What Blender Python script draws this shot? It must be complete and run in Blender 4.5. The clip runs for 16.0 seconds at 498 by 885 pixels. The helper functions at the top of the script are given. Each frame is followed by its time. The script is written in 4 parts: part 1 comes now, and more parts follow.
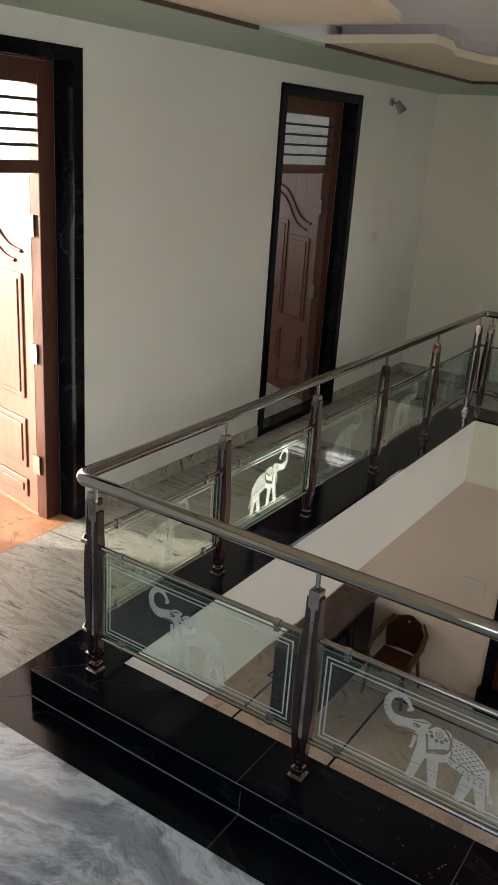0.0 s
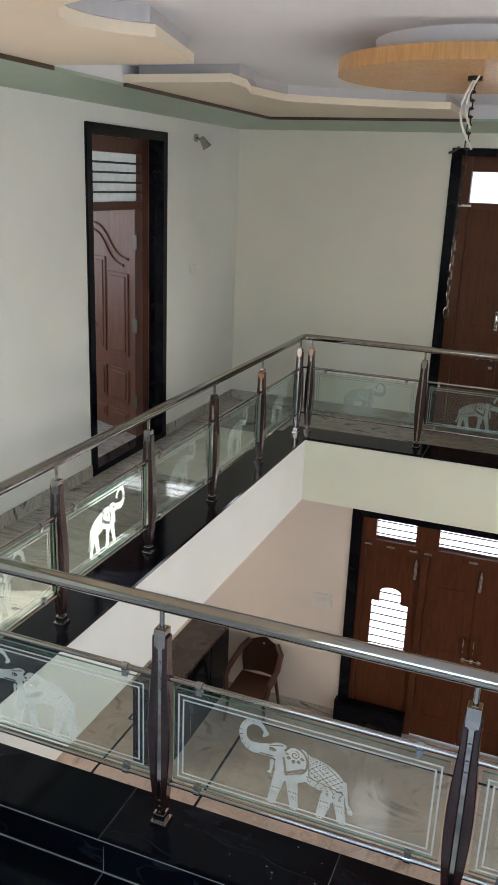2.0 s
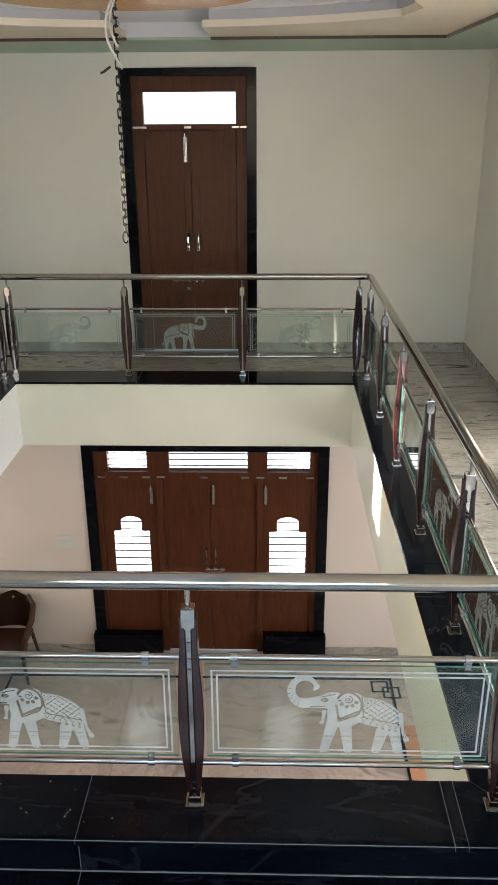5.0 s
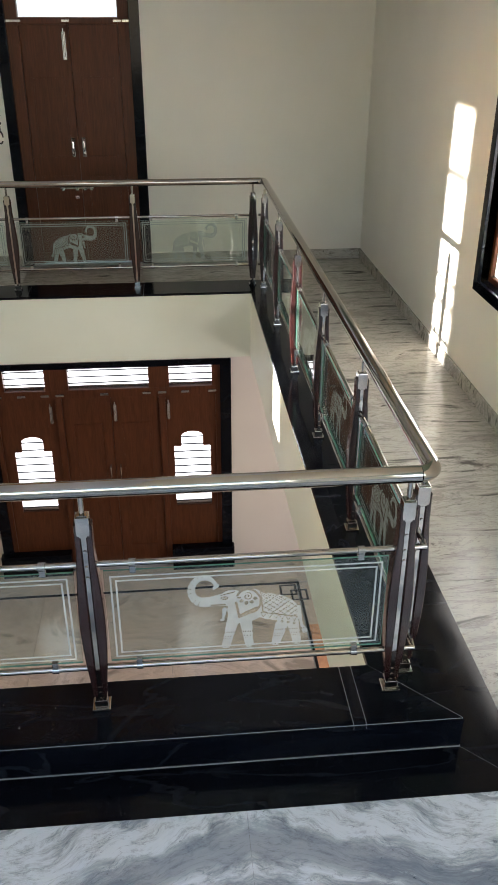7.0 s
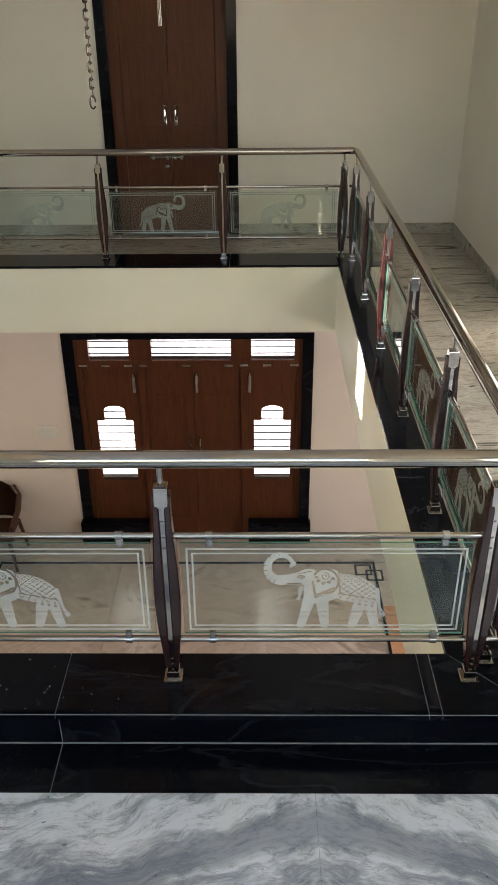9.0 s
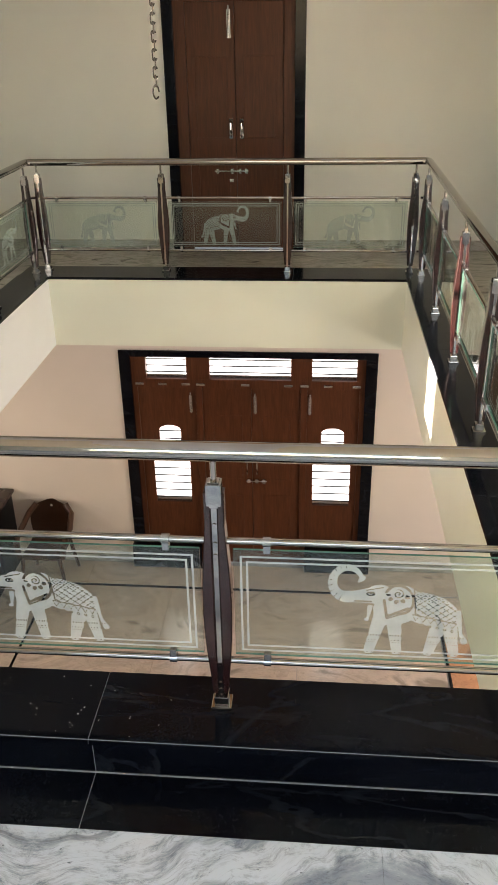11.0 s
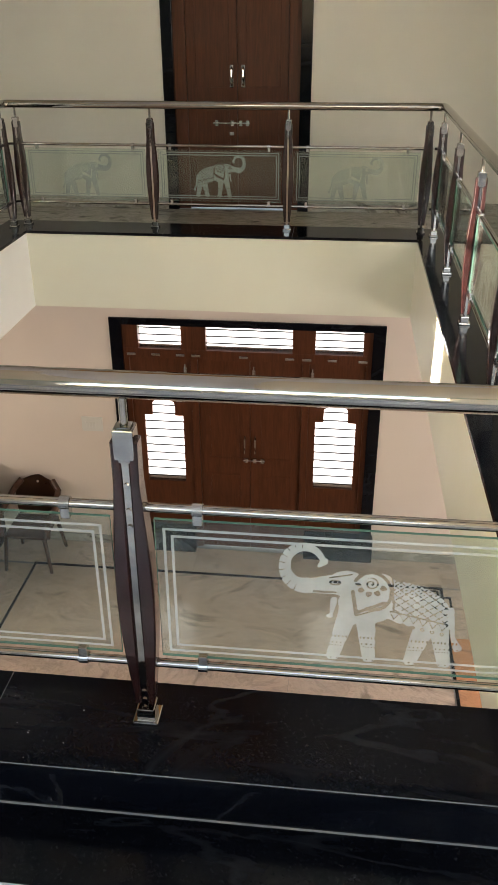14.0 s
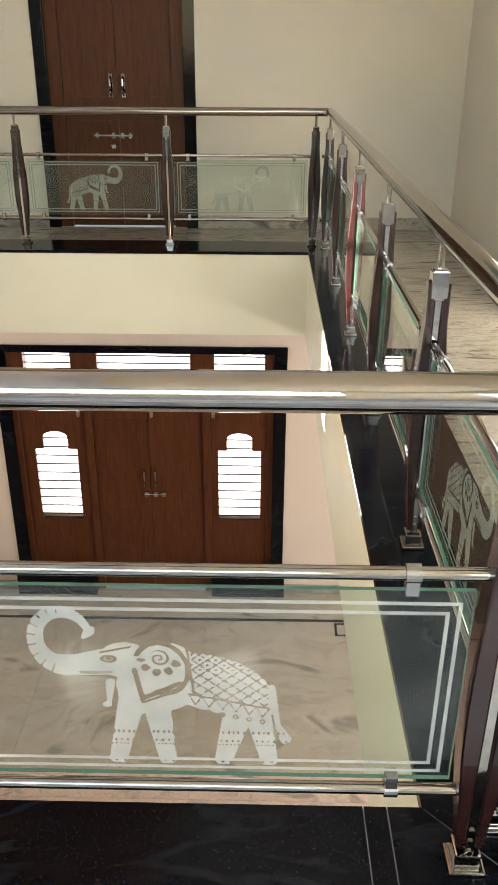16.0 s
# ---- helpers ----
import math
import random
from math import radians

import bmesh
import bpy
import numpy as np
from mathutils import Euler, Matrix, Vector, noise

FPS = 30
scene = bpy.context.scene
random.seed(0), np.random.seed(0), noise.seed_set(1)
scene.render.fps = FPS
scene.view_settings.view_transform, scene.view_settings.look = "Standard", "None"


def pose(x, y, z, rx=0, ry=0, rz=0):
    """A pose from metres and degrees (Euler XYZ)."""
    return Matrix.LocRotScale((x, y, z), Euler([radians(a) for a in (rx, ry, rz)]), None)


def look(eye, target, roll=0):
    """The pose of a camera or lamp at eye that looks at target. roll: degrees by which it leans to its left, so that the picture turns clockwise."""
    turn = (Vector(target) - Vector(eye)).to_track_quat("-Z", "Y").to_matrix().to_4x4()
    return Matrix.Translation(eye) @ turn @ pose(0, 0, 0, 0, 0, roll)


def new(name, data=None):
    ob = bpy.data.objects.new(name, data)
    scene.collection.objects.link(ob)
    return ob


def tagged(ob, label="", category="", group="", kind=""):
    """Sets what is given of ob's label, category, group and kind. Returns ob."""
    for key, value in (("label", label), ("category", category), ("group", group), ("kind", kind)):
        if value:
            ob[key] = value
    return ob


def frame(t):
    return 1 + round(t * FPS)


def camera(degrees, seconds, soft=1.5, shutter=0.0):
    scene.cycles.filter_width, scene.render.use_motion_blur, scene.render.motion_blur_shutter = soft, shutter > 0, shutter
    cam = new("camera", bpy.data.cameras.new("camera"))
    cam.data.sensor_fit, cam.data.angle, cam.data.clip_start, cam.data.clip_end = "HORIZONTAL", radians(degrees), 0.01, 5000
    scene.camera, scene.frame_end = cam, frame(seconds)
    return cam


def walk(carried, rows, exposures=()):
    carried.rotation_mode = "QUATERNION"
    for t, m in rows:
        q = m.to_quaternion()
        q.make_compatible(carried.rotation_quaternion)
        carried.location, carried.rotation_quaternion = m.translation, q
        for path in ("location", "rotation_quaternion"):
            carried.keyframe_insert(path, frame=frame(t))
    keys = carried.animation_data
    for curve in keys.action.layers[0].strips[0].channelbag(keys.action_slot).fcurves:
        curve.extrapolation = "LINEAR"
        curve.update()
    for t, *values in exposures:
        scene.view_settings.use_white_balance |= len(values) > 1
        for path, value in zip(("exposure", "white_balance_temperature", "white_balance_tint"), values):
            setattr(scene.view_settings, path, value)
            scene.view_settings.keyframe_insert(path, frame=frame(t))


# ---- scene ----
cam = camera(33.60, 16.0, soft=0.95)
# seconds, place in metres, turn in degrees
PATH = [
    (0.0, 0.068, -2.178, 2.326, 69.52, -3.70, 33.93),
    (0.5, 0.065, -2.171, 2.326, 70.75, -3.49, 31.44),
    (1.0, 0.078, -2.169, 2.345, 72.20, -2.70, 27.83),
    (1.5, 0.093, -2.169, 2.352, 73.10, -2.02, 24.40),
    (2.0, 0.096, -2.150, 2.338, 72.30, -2.12, 21.69),
    (2.5, 0.118, -2.131, 2.325, 71.54, -1.35, 19.24),
    (3.0, 0.143, -2.126, 2.318, 69.68, -1.02, 16.06),
    (3.5, 0.178, -2.126, 2.311, 68.70, -0.53, 12.10),
    (4.0, 0.207, -2.141, 2.332, 68.98, 0.02, 7.96),
    (4.5, 0.229, -2.147, 2.336, 68.41, 0.16, 4.64),
    (5.0, 0.255, -2.149, 2.331, 68.00, 0.33, 1.56),
    (7.5, 0.311, -2.144, 2.273, 61.14, -0.23, -5.60),
    (8.0, 0.314, -2.146, 2.275, 60.28, 0.75, -4.74),
    (8.5, 0.307, -2.128, 2.272, 59.00, 0.75, -2.22),
    (9.0, 0.297, -2.081, 2.240, 60.55, 0.48, 0.56),
    (9.5, 0.285, -2.019, 2.177, 61.54, 0.91, 2.75),
    (10.0, 0.258, -1.976, 2.113, 62.97, 1.22, 2.85),
    (12.5, 0.315, -1.689, 1.855, 61.48, -0.69, 9.72),
    (13.0, 0.339, -1.618, 1.806, 56.24, -1.59, 9.94),
    (13.5, 0.366, -1.493, 1.737, 55.76, -0.82, 9.53),
    (14.0, 0.405, -1.410, 1.652, 62.00, 0.20, 6.29),
    (14.5, 0.433, -1.333, 1.596, 60.00, 1.74, 2.90),
    (15.0, 0.515, -1.211, 1.572, 59.31, 1.85, -0.02),
    (15.2, 0.551, -1.150, 1.538, 60.45, 1.60, -0.06),
    (15.5, 0.587, -1.084, 1.492, 63.01, 1.77, -0.01),
    (16.0, 0.654, -0.977, 1.409, 64.26, -0.25, 1.05),
]
walk(cam, [(t, pose(*p)) for t, *p in PATH],
     exposures=[(0.0, 2.01, 6680, 14), (1.5, 2.63, 6180, 14), (2.5, 2.93, 6130, 14), (5.0, 2.99, 6230, 14), (8.0, 2.67, 6330, 14), (9.0, 2.67, 6780, 15), (10.0, 3.09, 7130, 16), (12.5, 2.97, 7080, 16), (14.0, 2.91, 7080, 16), (15.0, 3.04, 7080, 16), (16.0, 3.26, 7130, 16)])

# ---- world, sun and large lights ----
world = bpy.data.worlds.new("sky")
scene.world = world
world.use_nodes = True
wn = world.node_tree.nodes
sky = wn.new("ShaderNodeTexSky")
sky.sky_type, sky.sun_disc = "NISHITA", False
SUN = Vector((0.913, 0.408, -0.128)).normalized()
sky.sun_elevation = math.asin(-SUN.z)
sky.sun_rotation = math.atan2(-SUN.x, -SUN.y)
world.node_tree.links.new(sky.outputs[0], wn["Background"].inputs[0])
wn["Background"].inputs[1].default_value = 0.15

sun = new("sun", bpy.data.lights.new("sun", "SUN"))
sun.data.energy, sun.data.angle, sun.data.color = 5.0, radians(0.8), (1.0, 0.93, 0.82)
sun.matrix_world = look((0, 0, 0), SUN)


def area_daylight(name, place, target, w, h, watts, color):
    """Area lamp that stands in for daylight at a seen or assumed opening."""
    ob = new(name, bpy.data.lights.new(name, "AREA"))
    ob.data.shape, ob.data.size, ob.data.size_y = "RECTANGLE", w, h
    ob.data.energy, ob.data.color = watts, color
    ob.matrix_world = look(place, target)
    return ob


area_daylight("daylight_stair", (-0.3, -4.18, 2.0), (-0.3, 0, 1.4), 2.6, 1.5, 2.2, (0.60, 0.80, 1.0))
# added fill lamp at an unseen opening, brightens the west wall and beam
area_daylight("landing_fill", (2.22, -2.45, 1.6), (-2.2, 1.2, 1.1), 1.4, 1.3, 5.0, (0.74, 0.90, 1.0))
# added fill lamp, no window known here, lifts the hall's north-west corner
area_daylight("hall_west_fill", (-4.98, 3.6, -2.0), (-2.6, 6.2, -2.2), 1.8, 1.2, 4.0, (1.0, 0.92, 0.80))
# added lamp outside door 1, replaces light bounced off the terrace
area_daylight("terrace_bounce_fill", (-3.60, 0.62, 1.25), (-1.0, 0.9, 0.35), 0.8, 1.9, 3.0, (1.0, 0.90, 0.76))
area_daylight("daylight_side", (2.30, 2.1, 1.25), (0, 2.1, 1.0), 1.3, 1.0, 5.2, (1.0, 0.95, 0.86))
# main fill of the lower hall, added at an unseen east opening
area_daylight("hall_east_fill", (4.28, 3.0, -2.0), (0, 3.0, -2.6), 2.6, 1.5, 12.5, (1.0, 0.95, 0.88))
# added fill lamp before the closed bedroom's back wall, which has no window
area_daylight("room_fill", (-6.4, 4.2, 1.7), (-3.4, 4.2, 1.2), 1.8, 1.2, 4.2, (1.0, 1.0, 1.0))

# ---- materials ----


def material(name, base, rough=0.5, metal=0.0, coat=0.0):
    m = bpy.data.materials.new(name)
    m.use_nodes = True
    b = m.node_tree.nodes["Principled BSDF"]
    b.inputs["Base Color"].default_value = (*base, 1)
    b.inputs["Roughness"].default_value = rough
    b.inputs["Metallic"].default_value = metal
    b.inputs["Coat Weight"].default_value = coat
    return m


def node(m, kind, **kw):
    n = m.node_tree.nodes.new(kind)
    for k, val in kw.items():
        if k in n.inputs:
            n.inputs[k].default_value = val
    return n


def join(m, a, b):
    m.node_tree.links.new(a, b)


def coords(m, scale=(1, 1, 1), turn=(0, 0, 0), spread=0.0):
    """World-size coordinates; spread shifts each piece by its own chance."""
    tc = node(m, "ShaderNodeTexCoord")
    mp = node(m, "ShaderNodeMapping")
    mp.inputs["Scale"].default_value = scale
    mp.inputs["Rotation"].default_value = [radians(a) for a in turn]
    out = tc.outputs["Object"]
    if spread:
        info = node(m, "ShaderNodeObjectInfo")
        add = node(m, "ShaderNodeVectorMath")
        mul = node(m, "ShaderNodeMath")
        mul.operation = "MULTIPLY"
        mul.inputs[1].default_value = spread
        join(m, info.outputs["Random"], mul.inputs[0])
        join(m, out, add.inputs[0])
        join(m, mul.outputs[0], add.inputs[1])
        out = add.outputs[0]
    join(m, out, mp.inputs["Vector"])
    return mp.outputs[0]


def ramp(m, fac, stops):
    r = node(m, "ShaderNodeValToRGB")
    els = r.color_ramp.elements
    while len(els) < len(stops):
        els.new(0.5)
    for e, (p, c) in zip(els, stops):
        e.position, e.color = p, (*c, 1)
    join(m, fac, r.inputs[0])
    return r.outputs[0]


def noise_of(m, vec, scale, detail=4, rough=0.55, warp=0.0):
    n = node(m, "ShaderNodeTexNoise", Scale=scale, Detail=detail, Roughness=rough, Distortion=warp)
    join(m, vec, n.inputs["Vector"])
    return n.outputs["Fac"]


def mixed(m, fac, a, b, how="MIX"):
    x = m.node_tree.nodes.new("ShaderNodeMix")
    x.data_type, x.blend_type = "RGBA", how
    if isinstance(fac, (int, float)):
        x.inputs[0].default_value = fac
    else:
        join(m, fac, x.inputs[0])
    for s, i in ((a, 6), (b, 7)):
        if isinstance(s, tuple):
            x.inputs[i].default_value = (*s, 1)
        else:
            join(m, s, x.inputs[i])
    return x.outputs[2]


def finish(m, color=None, bump=None, strength=0.1, rough=None):
    b = m.node_tree.nodes["Principled BSDF"]
    if color is not None:
        join(m, color, b.inputs["Base Color"])
    if bump is not None:
        k = node(m, "ShaderNodeBump", Strength=strength, Distance=0.01)
        join(m, bump, k.inputs["Height"])
        join(m, k.outputs[0], b.inputs["Normal"])
    if rough is not None:
        r = node(m, "ShaderNodeMapRange")
        r.inputs["To Min"].default_value, r.inputs["To Max"].default_value = rough
        join(m, noise_of(m, coords(m), 7), r.inputs["Value"])
        join(m, r.outputs[0], b.inputs["Roughness"])
    return m


def paint(name, base, rough=0.6):
    m = material(name, base, rough)
    v = coords(m)
    broad = noise_of(m, v, 0.9, 3)
    c = ramp(m, broad, [(0.3, tuple(x * 0.95 for x in base)), (0.7, tuple(min(1, x * 1.03) for x in base))])
    return finish(m, c, noise_of(m, v, 60, 5), 0.06, (rough - 0.1, rough + 0.08))


def wood(name, dark, light, rough=0.3, axis=(9, 9, 0.8), coat=0.15):
    m = material(name, light, rough, 0, coat)
    v = coords(m, axis, spread=7.0)
    g = noise_of(m, v, 3.0, 6, 0.6, 1.2)
    fine = noise_of(m, coords(m, (axis[0] * 6, axis[1] * 6, axis[2] * 2)), 4, 3)
    c = ramp(m, g, [(0.3, dark), (0.7, light)])
    c = mixed(m, 0.35, c, ramp(m, fine, [(0.35, tuple(x * 0.6 for x in dark)), (0.65, light)]))
    return finish(m, c, fine, 0.05, (rough - 0.08, rough + 0.12))


def marble(name, white, grey, dark, turn, size=1.0, spread=11.0, rough=0.12, stretch=3.4, contrast=1.0, swirl=1.0):
    """Veined stone: drawn-out cloudy bands with a few sharp dark veins."""
    m = material(name, white, rough)
    v = coords(m, (0.62 * size, 0.62 * stretch * size, 1.2 * size), (0, 0, turn), spread)
    a = noise_of(m, v, 1.35, 9, 0.6 + 0.05 * (1 - swirl), 2.4 * swirl)
    b = noise_of(m, v, 2.1, 10, 0.66, 3.0 * swirl)
    soft = noise_of(m, coords(m, (1, 1, 1), spread=spread), 1.6, 5)
    pale = tuple(w + (g - w) * 0.4 for w, g in zip(white, grey))
    c = ramp(m, a, [(0.34, dark), (0.385, grey), (0.44, white), (0.485, pale), (0.52, white), (0.57, grey), (0.60, pale), (0.66, grey)] if swirl > 0.5 else
             [(0.34, dark), (0.40, grey), (0.455, pale), (0.49, white), (0.56, white), (0.60, pale), (0.66, grey)])
    c = mixed(m, 0.25, c, ramp(m, soft, [(0.36, grey), (0.56, white)]))
    k = 0.85 * contrast
    veins = ramp(m, b, [(0.30, (k, k, k)), (0.36, (0.1, 0.1, 0.1)), (0.40, (0, 0, 0)), (0.485, (0, 0, 0)), (0.50, (k * 0.6,) * 3), (0.515, (0, 0, 0)), (0.62, (0, 0, 0)), (0.68, (k, k, k))])
    c = mixed(m, veins, c, dark)
    if swirl <= 0.5:
        wisp = noise_of(m, coords(m, (1.1, 4.2, 2), (0, 0, turn), spread), 3.4, 9, 0.68, 0.9)
        c = mixed(m, ramp(m, wisp, [(0.40, (0.85, 0.85, 0.85)), (0.47, (0.25, 0.25, 0.25)), (0.54, (0, 0, 0)), (0.60, (0, 0, 0)), (0.68, (0.5, 0.5, 0.5))]), c, grey)
        grit = noise_of(m, coords(m, (6, 14, 6), (0, 0, turn), spread), 3, 6, 0.7, 0.6)
        c = mixed(m, ramp(m, grit, [(0.33, (0.7, 0.7, 0.7)), (0.42, (0, 0, 0))]), c, dark)
    return finish(m, c, b, 0.008, (rough - 0.05, rough + 0.09))


def math_of(m, op, a, b=0.0, c=0.0):
    n = node(m, "ShaderNodeMath")
    n.operation = op
    for i, v in enumerate((a, b, c)):
        if isinstance(v, (int, float)):
            n.inputs[i].default_value = v
        else:
            join(m, v, n.inputs[i])
    return n.outputs[0]


def chevron_marble(name):
    """White marble whose grey veins slant away from the seam that mirrored slabs share."""
    white, grey, dark = (0.62, 0.66, 0.73), (0.15, 0.175, 0.225), (0.04, 0.05, 0.07)
    m = material(name, white, 0.12)
    tc, sep = node(m, "ShaderNodeTexCoord"), node(m, "ShaderNodeSeparateXYZ")
    join(m, tc.outputs["Object"], sep.inputs[0])
    x, y = sep.outputs[0], sep.outputs[1]
    warp = noise_of(m, coords(m), 2.3, 3)
    slant = math_of(m, "ADD", math_of(m, "MULTIPLY_ADD", x, 0.34, y), math_of(m, "MULTIPLY_ADD", warp, 0.22, -0.11))

    def along(sx, sy, shift, scale, detail, rough, distort):
        c = node(m, "ShaderNodeCombineXYZ")
        join(m, math_of(m, "MULTIPLY", x, sx), c.inputs[0])
        join(m, math_of(m, "MULTIPLY", slant, sy), c.inputs[1])
        c.inputs[2].default_value = shift
        return noise_of(m, c.outputs[0], scale, detail, rough, distort)
    cloud = along(1.3, 4.0, 0.3, 1.5, 8, 0.66, 0.5)
    grain = along(3.4, 8.0, 2.1, 2.4, 12, 0.8, 0.3)
    thin = along(1.3, 6.5, 4.7, 1.3, 7, 0.6, 1.4)
    k = math_of(m, "ABSOLUTE", math_of(m, "ADD", slant, math_of(m, "MULTIPLY_ADD", grain, 0.10, 0.02)))
    band = ramp(m, k, [(0.03, (0.65, 0.65, 0.65)), (0.055, (0.45, 0.45, 0.45)), (0.07, (0, 0, 0))])
    c = mixed(m, ramp(m, cloud, [(0.50, (0, 0, 0)), (0.56, (0.4, 0.4, 0.4)), (0.61, (0.75, 0.75, 0.75)), (0.68, (0.3, 0.3, 0.3))]), white, grey)
    c = mixed(m, band, c, grey)
    c = mixed(m, ramp(m, grain, [(0.36, (0.85, 0.85, 0.85)), (0.43, (0.4, 0.4, 0.4)), (0.50, (0.05, 0.05, 0.05)), (0.56, (0, 0, 0))]), c, grey)
    c = mixed(m, ramp(m, grain, [(0.60, (0, 0, 0)), (0.72, (0.7, 0.7, 0.7))]), c, (0.70, 0.74, 0.80))
    c = mixed(m, ramp(m, thin, [(0.49, (0, 0, 0)), (0.50, (0.3, 0.3, 0.3)), (0.508, (0, 0, 0)), (0.66, (0, 0, 0)), (0.72, (0.5, 0.5, 0.5))]), c, dark)
    specks = noise_of(m, coords(m, (1.0, 1.6, 1.0)), 26, 3)
    c = mixed(m, ramp(m, specks, [(0.69, (0, 0, 0)), (0.74, (0.8, 0.8, 0.8))]), c, dark)
    return finish(m, c, grain, 0.008, (0.08, 0.2))


def granite(name):
    m = material(name, (0.012, 0.013, 0.016), 0.14)
    m.node_tree.nodes["Principled BSDF"].inputs["Specular IOR Level"].default_value = 0.16
    v = coords(m, (1, 1, 1), (0, 0, 25), 5.0)
    specks = noise_of(m, v, 160, 2)
    streak = noise_of(m, coords(m, (0.9, 7, 3), (0, 0, -32), 5.0), 1.3, 7, 0.6, 1.4)
    c = ramp(m, specks, [(0.35, (0.0016, 0.0021, 0.0038)), (0.62, (0.003, 0.0038, 0.0068)), (0.80, (0.008, 0.009, 0.011))])
    c = mixed(m, ramp(m, streak, [(0.60, (0, 0, 0)), (0.72, (0.6, 0.6, 0.6))]), c, (0.018, 0.021, 0.027))
    line = ramp(m, noise_of(m, coords(m, (1.0, 2.2, 1.5), (0, 0, -38), 5.0), 0.9, 6, 0.5, 1.0), [(0.487, (0, 0, 0)), (0.5, (0.3, 0.3, 0.3)), (0.513, (0, 0, 0))])
    c = mixed(m, line, c, (0.030, 0.034, 0.042))
    dust = ramp(m, noise_of(m, coords(m, spread=3.0), 2.2, 6), [(0.5, (0, 0, 0)), (0.75, (0.35, 0.35, 0.35))])
    c = mixed(m, dust, c, (0.012, 0.014, 0.02))
    return finish(m, c, specks, 0.006, (0.05, 0.17))


def steel(name, base=(0.72, 0.71, 0.69), rough=0.14):
    m = material(name, base, rough, 1.0)
    return finish(m, None, noise_of(m, coords(m, (1, 1, 1)), 25, 3), 0.015, (rough * 0.6, rough * 1.7))


WALL = paint("wall_paint", (0.78, 0.79, 0.77))
WALL_CREAM = paint("cream_wall_paint", (0.79, 0.77, 0.70))
CREAM = paint("cream_paint", (0.80, 0.80, 0.67), 0.5)
PINK = paint("peach_paint", (0.75, 0.665, 0.59))
GREEN = paint("green_paint", (0.40, 0.50, 0.40), 0.45)
CEIL = paint("ceiling_paint", (0.78, 0.77, 0.80))
BOARD = paint("board_paint", (0.80, 0.70, 0.56))
LILAC = paint("edge_paint", (0.48, 0.465, 0.48))
ORANGE = wood("orange_laminate", (0.50, 0.25, 0.08), (0.60, 0.33, 0.13), 0.35, (3, 0.6, 1))
TRIM = wood("dark_trim", (0.05, 0.03, 0.02), (0.10, 0.06, 0.04))
MARBLE = chevron_marble("grey_marble")
MARBLE_SIDE = marble("beige_marble", (0.50, 0.48, 0.43), (0.28, 0.265, 0.235), (0.05, 0.047, 0.042), -14, 1.5, 11.0, 0.2, 4.2)
MARBLE_SIDE.node_tree.nodes["Principled BSDF"].inputs["Specular IOR Level"].default_value = 0.3
MARBLE_LOW = marble("peach_marble", (0.62, 0.50, 0.41), (0.44, 0.36, 0.30), (0.24, 0.20, 0.165), 20, 1.2, 9.0, 0.16, 1.5, 0.6)
RED_GRANITE = marble("red_granite", (0.60, 0.30, 0.16), (0.45, 0.22, 0.12), (0.2, 0.1, 0.06), 10, 2.5, 9.0, 0.2, 1.3, 0.5)
GRANITE = granite("black_granite")
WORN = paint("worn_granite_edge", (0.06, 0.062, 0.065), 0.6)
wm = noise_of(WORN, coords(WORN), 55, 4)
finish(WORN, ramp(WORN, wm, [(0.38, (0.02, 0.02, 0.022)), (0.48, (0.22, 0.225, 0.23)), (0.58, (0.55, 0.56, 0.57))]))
GROUT = paint("grout", (0.25, 0.255, 0.26), 0.8)
MAHOGANY = wood("mahogany", (0.065, 0.019, 0.007), (0.12, 0.038, 0.015), 0.4, (9, 9, 0.8), 0.0)
MAHOGANY.node_tree.nodes["Principled BSDF"].inputs["Specular IOR Level"].default_value = 0.25
SLAT = wood("post_wood", (0.016, 0.005, 0.005), (0.034, 0.009, 0.008), 0.22, (14, 14, 1), 0.5)
LEAF_WOOD = wood("teak_leaf", (0.10, 0.035, 0.018), (0.20, 0.075, 0.038), 0.5, coat=0.0)
JAMB = wood("jamb_wood", (0.06, 0.020, 0.012), (0.12, 0.042, 0.024), 0.35)
STEEL = steel("polished_steel", (0.43, 0.405, 0.38), 0.05)
BRUSHED = steel("brushed_steel", (0.45, 0.45, 0.45), 0.2)
HINGE = steel("dull_hinge", (0.17, 0.15, 0.13), 0.55)
IRON = steel("dark_iron", (0.045, 0.04, 0.035), 0.5)
PLASTIC = paint("white_plastic", (0.72, 0.71, 0.66), 0.35)
CHAIR_PLASTIC = paint("brown_plastic", (0.06, 0.024, 0.012), 0.32)
BAR_PAINT = paint("bar_paint", (0.02, 0.018, 0.018), 0.4)
DARK_TOP = wood("dark_laminate", (0.018, 0.009, 0.006), (0.035, 0.017, 0.011), 0.25)
STONE = paint("terrace_plaster", (0.7, 0.68, 0.62), 0.8)


